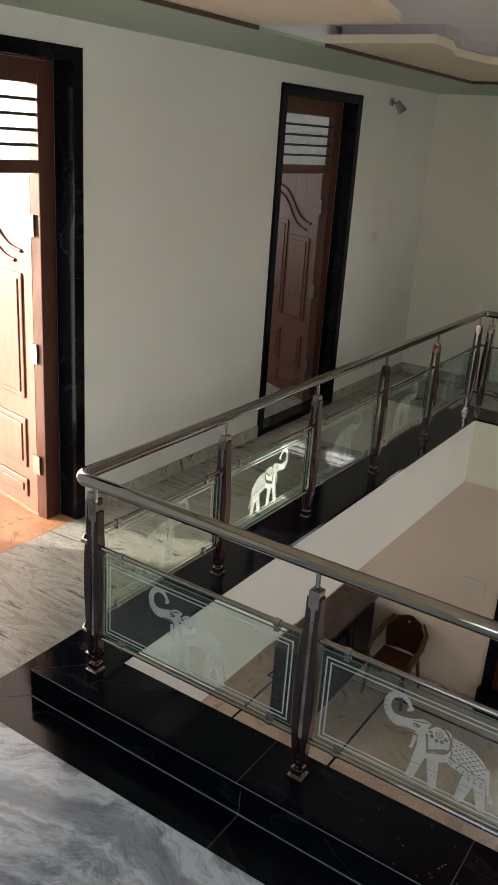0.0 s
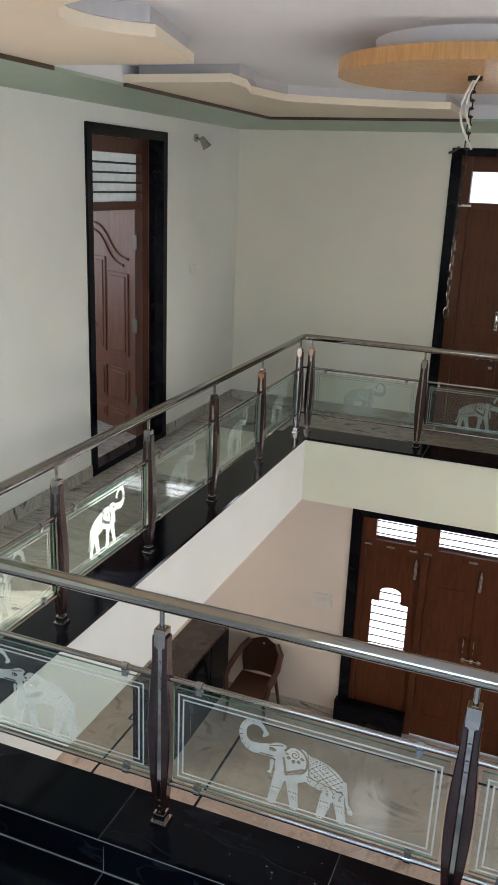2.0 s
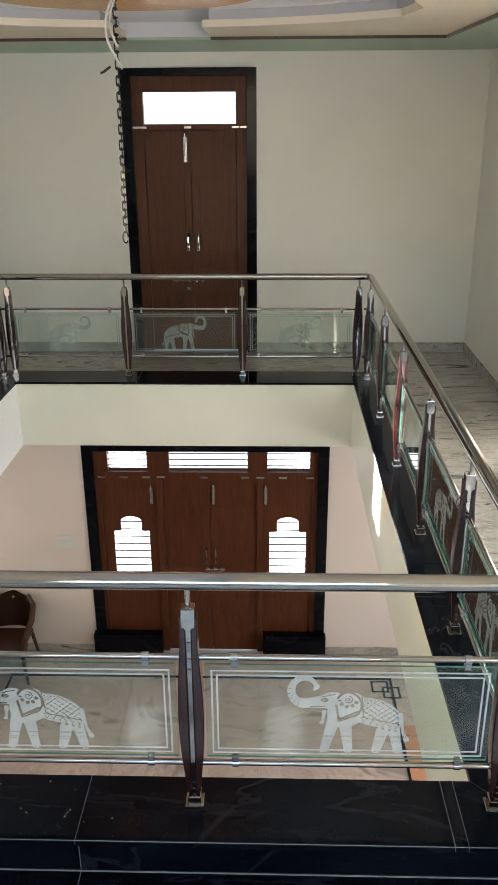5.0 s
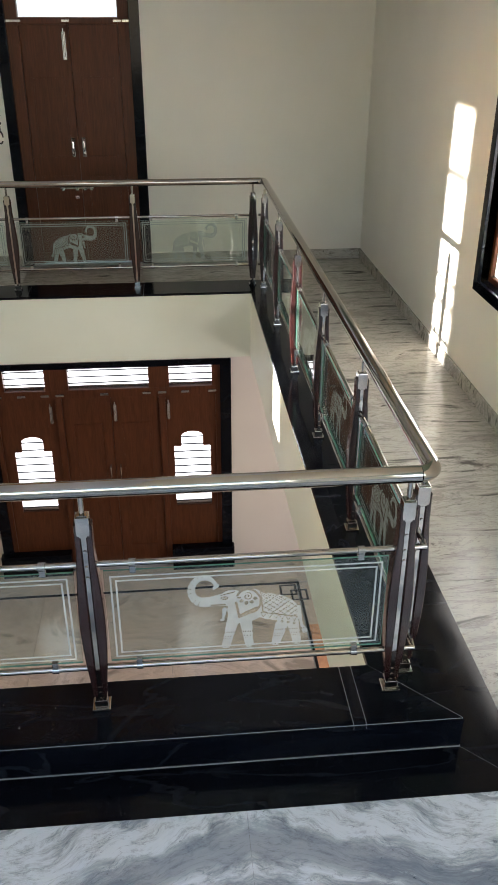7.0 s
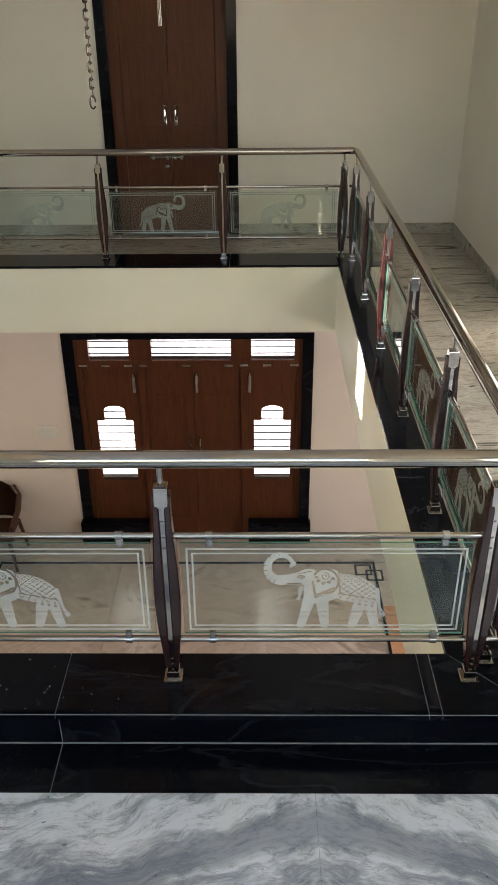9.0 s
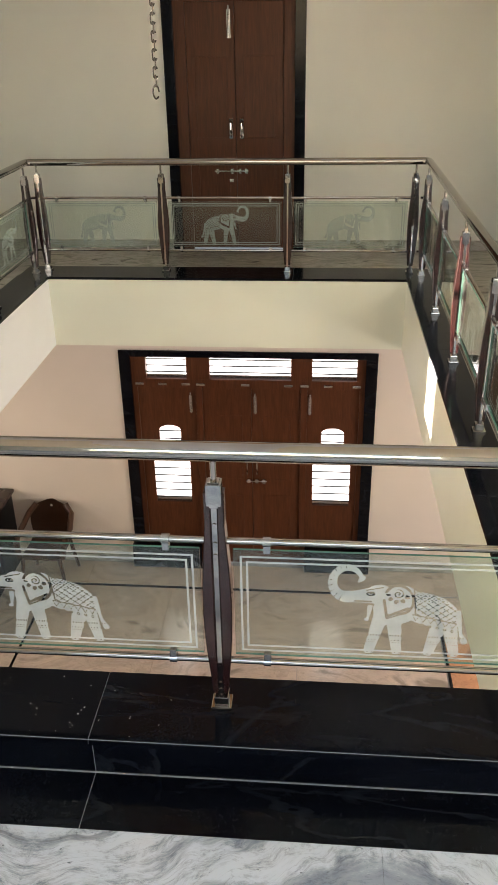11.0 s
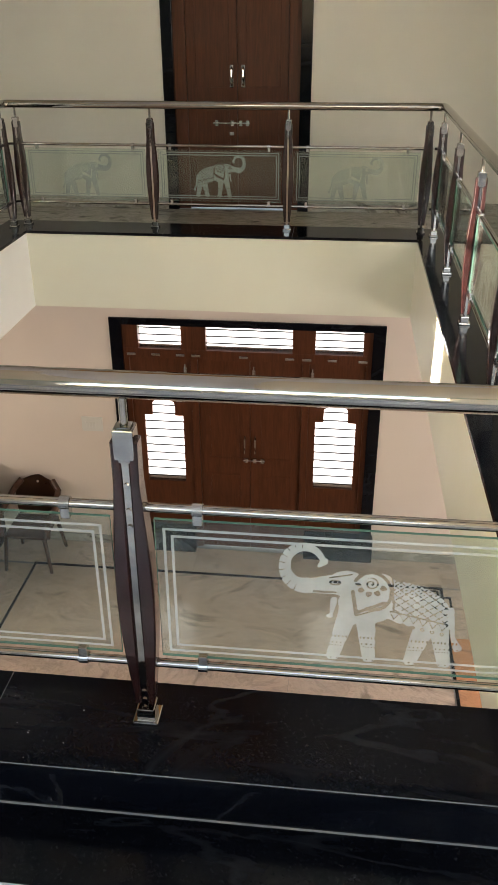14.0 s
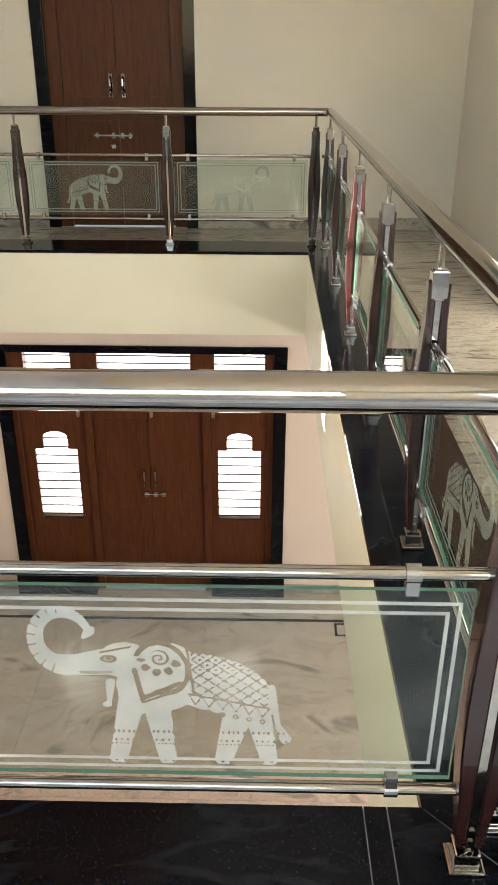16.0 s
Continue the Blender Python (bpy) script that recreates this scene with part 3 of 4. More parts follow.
single_door("door_1", -0.022, 1.248, 100, "open carved brown door in a black granite surround", False)
d2 = single_door("door_2", 3.239, 4.513, 116, "half open carved brown door in a black granite surround")

part("threshold", box(0.076, -0.016, 0.0, 1.198, 0.12, 0.055, bevel=0.004), GRANITE, d2, "black granite threshold")

# double door on the north wall
d3 = tagged(new("door_3"), "closed dark brown double door with black granite surround", "door", "", "structure")
d3.matrix_basis = Matrix.Translation((-1.166, YF, 0))
W3 = 1.266
part("surround", surround(bmesh.new(), 0, W3, 0, DOOR_TOP, 0.07, 0.125, 0.02, 0.095), GRANITE, d3, "black granite surround")
bm = wood_frame(bmesh.new(), 0.07, W3 - 0.07, 0, DOOR_TOP - 0.07, 0.125, 0.03, 0.125, (2.15, 2.205))
boxed(bm, 0.195, 0.03, 2.485, W3 - 0.195, 0.125, 2.496)
part("frame", bm, MAHOGANY, d3, "dark brown wooden frame")
part("pane", box(0.196, 0.10, 2.206, W3 - 0.196, 0.105, 2.486), PANE, d3, "bright frosted transom pane")
for k in range(2):
    a = 0.197 + k * (W3 / 2 - 0.197 + 0.002)
    b = a + W3 / 2 - 0.201
    leaf = part("leaf", box(a, 0.05, 0.01, b, 0.088, 2.147, bevel=0.002), MAHOGANY, d3, "flat mahogany laminate leaf")
    mirror = 1 if k == 0 else -1
    c = (a + b) / 2
    for x0, x1, z0, z1 in ((c - 0.15, c + 0.15, 0.25, 0.85), (c - 0.15, c + 0.15, 1.02, 1.72)):
        bm = bmesh.new()
        for q in ((x0, z0, x1, z0 + 0.012), (x0, z1 - 0.012, x1, z1), (x0, z0 + 0.012, x0 + 0.012, z1 - 0.012), (x1 - 0.012, z0 + 0.012, x1, z1 - 0.012)):
            boxed(bm, q[0], 0.047, q[1], q[2], 0.0515, q[3], 0.0015)
        part("moulding", bm, MAHOGANY, leaf)
    hx = W3 / 2 + 0.0 - mirror * 0.05
    bm = bmesh.new()
    boxed(bm, hx - 0.016, 0.042, 1.02, hx + 0.016, 0.05, 1.20, 0.004)
    tube(bm, [(hx, 0.045, 1.04), (hx, 0.012, 1.06), (hx, 0.008, 1.11), (hx, 0.012, 1.16), (hx, 0.045, 1.18)], 0.009, 8)
    part("handle", bm, STEEL, leaf, "steel pull handle")
# hidden board added to stop backdrop light leaking between the leaves
part("back_panel", box(0.10, 0.0885, 0.005, W3 - 0.10, 0.115, 2.16), MAHOGANY, d3)
bm = bmesh.new()
boxed(bm, 0.565, 0.040, 1.86, 0.600, 0.05, 2.09, 0.004)
rod(bm, (0.582, 0.034, 1.87), (0.582, 0.034, 2.12), 0.008, 10)
part("tower_bolt", bm, BRUSHED, d3, "upright steel tower bolt")
bm = bmesh.new()
rod(bm, (0.42, 0.035, 0.735), (0.74, 0.035, 0.735), 0.008, 10)
for x in (0.45, 0.585, 0.66, 0.72):
    boxed(bm, x - 0.014, 0.030, 0.712, x + 0.014, 0.05, 0.758, 0.003)
boxed(bm, 0.56, 0.028, 0.635, 0.60, 0.05, 0.665, 0.004)
part("latch", bm, BRUSHED, d3, "steel sliding latch with hasp")
for x in (0.12, 0.19, W3 / 2 - 0.02, W3 - 0.20, W3 - 0.12):
    part("latch", box(x - 0.035, 0.018, 2.165, x + 0.035, 0.03, 2.187, bevel=0.003), BRUSHED, d3, "small transom latch")

# four-leaf hall door below
d4 = tagged(new("door_4"), "wide dark brown four leaf hall door with lit grilles", "door", "", "structure")
d4.matrix_basis = Matrix.Translation((-1.838, YL, LOW))
W4, H4 = 2.726, 2.71
part("surround", surround(bmesh.new(), 0, W4, 0, H4, 0.07, 0.13, 0.02, 0.12), GRANITE, d4, "black granite surround")


def zz(z):
    return z - LOW


TR0, TR1 = zz(-1.40), zz(-1.14)      # transom lights
bm = bmesh.new()
cols = [(0.275, 0.711), (0.960, 1.826), (2.050, 2.518)]
edges = [0.07] + [c for p in cols for c in p] + [W4 - 0.07]
for a, b in zip(edges[::2], edges[1::2]):
    boxed(bm, a, 0.02, TR0, b, 0.12, TR1, 0.003)
boxed(bm, 0.07, 0.02, TR1, W4 - 0.07, 0.12, H4 - 0.07, 0.003)
boxed(bm, 0.07, 0.02, zz(-1.50), W4 - 0.07, 0.12, TR0, 0.003)
for x0, x1 in ((0.07, 0.17), (0.80, 0.87), (1.93, 2.0), (W4 - 0.17, W4 - 0.07)):
    boxed(bm, x0, 0.02, 0, x1, 0.12, zz(-1.50), 0.003)
part("frame", bm, MAHOGANY, d4, "dark brown wooden frame")
for a, b in cols:
    for k in range(3):
        z = TR0 + (TR1 - TR0) * (k + 0.9) / 3.6
        part("bar", box(a - 0.004, 0.06, z - 0.006, b + 0.004, 0.072, z + 0.006), BAR_PAINT, d4, "thin black grille bar")
    part("mesh_strip", box(a, 0.08, TR0, b, 0.085, TR0 + 0.03), BRUSHED, d4, "pale wire mesh strip")


def grille_leaf(x0, x1, wx0, wx1):
    """A leaf with a stepped, domed light cut through it."""
    zb, z1, z2 = zz(-2.95), zz(-2.155), zz(-2.03)
    n0, n1 = wx0 + 0.085, wx1 - 0.085
    bm = bmesh.new()
    top = zz(-1.50)
    boxed(bm, x0, 0.05, 0.01, x1, 0.09, zb)
    boxed(bm, x0, 0.05, zb, wx0, 0.09, top)
    boxed(bm, wx1, 0.05, zb, x1, 0.09, top)
    boxed(bm, wx0, 0.05, z1, n0, 0.09, top)
    boxed(bm, n1, 0.05, z1, wx1, 0.09, top)
    c, r, n = (n0 + n1) / 2, (n1 - n0) / 2, 14
    for k in range(n):
        a0, a1 = math.pi * k / n, math.pi * (k + 1) / n
        xa, xb = c - r * math.cos(a0), c - r * math.cos(a1)
        za, zb2 = z2 + 0.062 * math.sin(a0), z2 + 0.062 * math.sin(a1)
        vs = [bm.verts.new(p) for p in ((xa, 0.05, za), (xb, 0.05, zb2), (xb, 0.05, top), (xa, 0.05, top),
                                        (xa, 0.09, za), (xb, 0.09, zb2), (xb, 0.09, top), (xa, 0.09, top))]
        for f in ((0, 1, 2, 3), (7, 6, 5, 4), (0, 4, 5, 1)):
            bm.faces.new([vs[i] for i in f])
    leaf = part("leaf", bm, MAHOGANY, d4, "mahogany leaf with a domed grille light")
    for k in range(10):
        z = zb + 0.06 + 0.094 * k
        wide = z < z1
        a, b = (wx0, wx1) if wide else (n0, n1)
        if z < z2 + 0.05:
            part("bar", box(a - 0.003, 0.062, z - 0.006, b + 0.003, 0.074, z + 0.006), BAR_PAINT, leaf, "thin black grille bar")
    part("mesh_strip", box(wx0, 0.078, zb, wx1, 0.083, zb + 0.055), BRUSHED, leaf, "pale wire mesh strip")
    return leaf


grille_leaf(0.17, 0.80, 0.285, 0.695)
grille_leaf(2.0, W4 - 0.17, 2.075, 2.490)
for k in range(2):
    a, b = (0.872, 1.398) if k == 0 else (1.402, 1.928)
    leaf = part("leaf", box(a, 0.05, 0.01, b, 0.09, zz(-1.50), bevel=0.002), MAHOGANY, d4, "flat mahogany laminate leaf")
    c = (a + b) / 2
    for z0, z1 in ((0.3, 0.95), (1.15, 1.95)):
        bm = bmesh.new()
        for q in ((c - 0.16, z0, c + 0.16, z0 + 0.012), (c - 0.16, z1 - 0.012, c + 0.16, z1), (c - 0.16, z0 + 0.012, c - 0.148, z1 - 0.012), (c + 0.148, z0 + 0.012, c + 0.16, z1 - 0.012)):
            boxed(bm, q[0], 0.047, q[1], q[2], 0.0515, q[3], 0.0015)
        part("moulding", bm, MAHOGANY, leaf)
    hx = 1.40 + (-0.055 if k == 0 else 0.055)
    bm = bmesh.new()
    tube(bm, [(hx, 0.05, 1.22), (hx, 0.015, 1.24), (hx, 0.012, 1.32), (hx, 0.015, 1.40), (hx, 0.05, 1.42)], 0.010, 8)
    part("handle", bm, STEEL, leaf, "steel pull handle")
# hidden strips added behind the leaf gaps to block the backdrop's glow
part("astragal", box(1.37, 0.0905, 0.01, 1.43, 0.10, zz(-1.50)), MAHOGANY, d4)
for q in (0.872, 1.928, 0.80, 2.0):
    part("astragal", box(q - 0.02, 0.0905, 0.01, q + 0.02, 0.118, zz(-1.50)), MAHOGANY, d4)
bm = bmesh.new()
rod(bm, (1.33, 0.03, 1.14), (1.56, 0.03, 1.14), 0.009, 10)
for x in (1.36, 1.45, 1.53):
    boxed(bm, x - 0.018, 0.025, 1.115, x + 0.018, 0.05, 1.165, 0.003)
part("latch", bm, BRUSHED, d4, "steel sliding latch")
for x in (0.74, 1.44, 2.03):
    bm = bmesh.new()
    rod(bm, (x, 0.035, zz(-1.80)), (x, 0.035, zz(-1.56)), 0.008, 8)
    boxed(bm, x - 0.016, 0.04, zz(-1.80), x + 0.016, 0.05, zz(-1.60), 0.003)
    part("tower_bolt", bm, BRUSHED, d4, "upright steel tower bolt")
for x in (0.20, 0.45, 0.70, 0.86, 1.34, 1.80, 1.97, 2.22, 2.52):
    part("latch", box(x - 0.045, 0.008, zz(-1.47), x + 0.045, 0.02, zz(-1.445), bevel=0.003), BRUSHED, d4, "small transom latch")
for x0, x1 in ((-0.02, 0.80), (2.0, W4 + 0.02)):
    part("plinth", box(x0, -0.10, 0.0, x1, 0.018, 0.30, bevel=0.004), GRANITE, d4, "black granite plinth block")

# window on the east wall
w1 = tagged(new("window_1"), "frosted window in a black granite surround", "window", "", "structure")
bm = bmesh.new()
for y0, z0, y1, z1 in ((1.33, 0.69, 1.40, 1.91), (2.77, 0.69, 2.84, 1.91), (1.40, 0.69, 2.77, 0.76), (1.40, 1.84, 2.77, 1.91)):
    boxed(bm, XR - 0.02, y0, z0, XR + 0.12, y1, z1, 0.003)
part("window_frame", bm, GRANITE, w1, "black granite surround")
bm = bmesh.new()
for y0, z0, y1, z1 in ((1.40, 0.76, 1.44, 1.84), (2.73, 0.76, 2.77, 1.84), (1.44, 0.76, 2.73, 0.80), (1.44, 1.80, 2.73, 1.84), (2.06, 0.80, 2.10, 1.80)):
    boxed(bm, XR + 0.05, y0, z0, XR + 0.10, y1, z1, 0.003)
part("sash", bm, MAHOGANY, w1, "dark brown wooden sash")
for y0, y1 in ((1.44, 2.06), (2.10, 2.73)):
    p = part("pane", box(XR + 0.072, y0, 0.80, XR + 0.077, y1, 1.80), PANE, w1, "frosted pane")
    p.visible_shadow = False
structure("backdrop_east", box(3.0, 0.6, 0.2, 3.02, 3.6, 2.4), DAY, "bright hazy daylight outside the window", "sky")

# ---- kerb round the void ----
kerb = structure("kerb", bmesh.new(), GROUT, "raised black granite kerb with pale joints", "kerb")
core = bmesh.new()
boxed(core, CX0 + 0.0045, CY0 + 0.0045, 0.0, CX1 - 0.0045, VY0 - 0.003, KERB - 0.0015)
boxed(core, CX0 + 0.0045, VY1 + 0.003, 0.0, CX1 - 0.0045, CY1 - 0.0045, KERB - 0.0015)
boxed(core, CX0 + 0.0045, VY0 - 0.003, 0.0, VX0 - 0.003, VY1 + 0.003, KERB - 0.0015)
boxed(core, VX1 + 0.003, VY0 - 0.003, 0.0, CX1 - 0.0045, VY1 + 0.003, KERB - 0.0015)
core.to_mesh(kerb.data)
core.free()
J = 0.0013


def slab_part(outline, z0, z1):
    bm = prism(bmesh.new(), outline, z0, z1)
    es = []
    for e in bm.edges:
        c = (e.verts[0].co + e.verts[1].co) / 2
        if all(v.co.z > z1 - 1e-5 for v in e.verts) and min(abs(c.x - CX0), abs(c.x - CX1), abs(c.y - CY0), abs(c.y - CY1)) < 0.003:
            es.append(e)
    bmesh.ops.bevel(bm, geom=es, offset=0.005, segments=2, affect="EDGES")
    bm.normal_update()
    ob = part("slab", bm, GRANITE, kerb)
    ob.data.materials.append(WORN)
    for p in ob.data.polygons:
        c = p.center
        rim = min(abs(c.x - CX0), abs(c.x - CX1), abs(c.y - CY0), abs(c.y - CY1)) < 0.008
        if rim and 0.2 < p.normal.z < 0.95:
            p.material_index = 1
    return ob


def mitred(a_in, b_in, a_out, b_out, cuts):
    """Slabs of one kerb side between inner and outer edges; cuts as parts of the inner length."""
    a_in, b_in, a_out, b_out = map(Vector, (a_in, b_in, a_out, b_out))
    run = (b_in - a_in).normalized()
    qs = [None] + [a_in + (b_in - a_in) * c for c in cuts] + [None]
    for k in range(len(qs) - 1):
        p0, p1 = qs[k], qs[k + 1]

        def foot(p):
            return a_out + run * (p - a_out).dot(run)
        i0, o0 = (a_in + run * J, a_out + run * J * 2) if p0 is None else (p0 + run * J, foot(p0) + run * J)
        i1, o1 = (b_in - run * J, b_out - run * J * 2) if p1 is None else (p1 - run * J, foot(p1) - run * J)
        slab_part([tuple(v) for v in (i0, i1, o1, o0)], 0.113, KERB)


IN4 = [(VX0, VY0), (VX1, VY0), (VX1, VY1), (VX0, VY1)]
OUT4 = [(CX0, CY0), (CX1, CY0), (CX1, CY1), (CX0, CY1)]
CUTS = [(0.275, 0.545, 0.963, 0.978), (0.33, 0.655), (0.31, 0.64), (0.30, 0.63)]
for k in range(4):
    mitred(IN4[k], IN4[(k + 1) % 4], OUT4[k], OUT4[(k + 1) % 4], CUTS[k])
# upright faces under the overhang
for x0, x1 in ((CX0, -1.15), (-1.15, -0.367), (-0.367, CX1)):
    part("slab", box(x0 + J, CY0 + 0.003, 0.001, x1 - J, CY0 + 0.018, 0.1128), GRANITE, kerb)
    part("slab", box(x0 + J, CY1 - 0.018, 0.001, x1 - J, CY1 - 0.003, 0.1128), GRANITE, kerb)
for y0, y1 in ((CY0 + 0.02, 1.6), (1.6, 3.2), (3.2, CY1 - 0.02)):
    part("slab", box(CX0 + 0.003, y0 + J, 0.001, CX0 + 0.018, y1 - J, 0.1128), GRANITE, kerb)
    part("slab", box(CX1 - 0.018, y0 + J, 0.001, CX1 - 0.003, y1 - J, 0.1128), GRANITE, kerb)
joint = bmesh.new()
boxed(joint, CX0, CY0 - 0.001, 0.0, CX1, CY0 + 0.003, 0.0035)
boxed(joint, CX0 - 0.001, CY0 + 0.003, 0.0, CX0 + 0.003, CY1, 0.005)
boxed(joint, CX1 - 0.003, CY0 + 0.003, 0.0, CX1 + 0.001, CY1, 0.005)
part("joint", joint, GROUT, kerb, "pale joint along the foot of the kerb")
flecks = bmesh.new()
rng = random.Random(11)
for k in range(26):
    x, y, r = rng.gauss(-0.52, 0.14), rng.uniform(CY0 + 0.02, VY0 - 0.03), rng.uniform(0.0008, 0.0022)
    bmesh.ops.create_circle(flecks, cap_ends=True, segments=7, radius=r, matrix=Matrix.Translation((x, y, KERB + 0.0006)) @ Matrix.Diagonal((rng.uniform(0.6, 1.6), 1, 1, 1)))
tagged(part("paint_fleck", flecks, PLASTIC, kerb, "dried white paint flecks"), kind="stuff")
# flat black border on the floor
BW = 0.192
BO = [(CX0 - BW, CY0 - BW), (CX1 + BW, CY0 - BW), (CX1 + BW, CY1 + BW), (CX0 - BW, CY1 + BW)]
for k in range(4):
    a, b = Vector(OUT4[k]), Vector(OUT4[(k + 1) % 4])
    ao, bo = Vector(BO[k]), Vector(BO[(k + 1) % 4])
    run = (b - a).normalized()
    cs = [None] + [a + run * c for c in ((1.09, 1.873) if k == 0 else (1.7, 3.3) if k in (1, 3) else (1.2, 2.3))] + [None]
    for p0, p1 in zip(cs, cs[1:]):
        i0 = a + run * J if p0 is None else p0 + run * J
        o0 = ao + run * J * 2 if p0 is None else ao + run * ((p0 - ao).dot(run) + J)
        i1 = b - run * J if p1 is None else p1 - run * J
        o1 = bo - run * J * 2 if p1 is None else ao + run * ((p1 - ao).dot(run) - J)
        part("slab", prism(bmesh.new(), [tuple(v) for v in (i0, i1, o1, o0)], -0.014, 0.0008), GRANITE, floor)

bed = bmesh.new()
boxed(bed, CX0 - BW + 0.001, CY0 - BW + 0.001, -0.010, CX1 + BW - 0.001, CY0 - 0.001, -0.0004)
boxed(bed, CX0 - BW + 0.001, CY1 + 0.001, -0.010, CX1 + BW - 0.001, CY1 + BW - 0.001, -0.0004)
part("joint", bed, GROUT, floor, "pale joints of the black border")

# ---- railing ----
railing = thing("railing", "steel and dark wood railing with etched glass panels", "railing")
RAIL_Z, UP_Z, DN_Z = 1.012, 0.735, 0.312


def bowed_slat():
    bm = bmesh.new()
    n = 14
    prev = None
    for k in range(n + 1):
        u = k / n
        z = 0.062 + 0.695 * u
        out = 0.022 + 0.017 * math.sin(math.pi * min(1, u / 0.86)) ** 1.1 + 0.006 * u
        inn = 0.0085
        d = 0.020 + 0.006 * math.sin(math.pi * u)
        ring = [bm.verts.new(p) for p in ((inn, -d, z), (out, -d, z), (out, d, z), (inn, d, z))]
        if prev:
            for i in range(4):
                bm.faces.new((prev[i], prev[(i + 1) % 4], ring[(i + 1) % 4], ring[i]))
        else:
            bm.faces.new(ring[::-1])
        prev = ring
    bm.faces.new(prev)
    bmesh.ops.recalc_face_normals(bm, faces=bm.faces[:])
    es = [e for e in bm.edges if abs(e.verts[0].co.z - e.verts[1].co.z) > 1e-4]
    bmesh.ops.bevel(bm, geom=es, offset=0.003, segments=1, affect="EDGES")
    return bm


core = box(-0.0082, -0.018, 0.02, 0.0082, 0.018, 0.72, bevel=0.0015)
for z in (0.05, 0.075, 0.10, 0.56, 0.60, 0.66):
    for s in (-1, 1):
        rod(core, (0, s * 0.017, z), (0, s * 0.0215, z), 0.0055, 10)
PM = {"core": mesh_of("post", core, STEEL)}
PM["slat"] = mesh_of("slat", bowed_slat(), SLAT)
bm = box(-0.021, -0.021, 0.713, 0.021, 0.021, 0.785, bevel=0.002)
boxed(bm, -0.015, -0.015, 0.785, 0.015, 0.015, 0.789)
PM["cap"] = mesh_of("cap", bm, STEEL)
bm = box(-0.031, -0.031, 0.0, 0.031, 0.031, 0.012, bevel=0.003)
boxed(bm, -0.022, -0.022, 0.012, 0.022, 0.022, 0.045, 0.003)
PM["base"] = mesh_of("base_plate", bm, STEEL)
PM["stem"] = mesh_of("stem", rod(bmesh.new(), (0, 0, 0.787), (0, 0, RAIL_Z - KERB), 0.0085, 12), STEEL, True)


def child(name, me, parent, m, label=""):
    ob = new(name, me)
    ob.parent = parent
    ob.matrix_basis = m
    return tagged(ob, label) if label else ob


def post(m):
    p = child("post", PM["core"], railing, m, "steel post between two dark wooden slats")
    one = Matrix.Identity(4)
    child("slat", PM["slat"], p, one, "bowed mahogany slat")
    child("slat", PM["slat"], p, Matrix.Rotation(math.pi, 4, "Z"), "bowed mahogany slat")
    child("cap", PM["cap"], p, one, "polished steel box cap")
    child("base_plate", PM["base"], p, one, "polished steel base plate")
    child("stem", PM["stem"], p, one, "thin steel stem")


# etched motif: a plain four-legged shape with a raised curl, cut by ornament lines
def capsule(x, y, ax, ay, bx, by, r0, r1):
    dx, dy = bx - ax, by - ay
    u = max(0.0, min(1.0, ((x - ax) * dx + (y - ay) * dy) / (dx * dx + dy * dy)))
    return math.hypot(x - ax - u * dx, y - ay - u * dy) - (r0 + (r1 - r0) * u)


def oval(x, y, cx, cy, rx, ry, turn=0.0):
    c, s = math.cos(turn), math.sin(turn)
    u, w = (x - cx) * c + (y - cy) * s, -(x - cx) * s + (y - cy) * c
    return (math.hypot(u / rx, w / ry) - 1) * min(rx, ry)


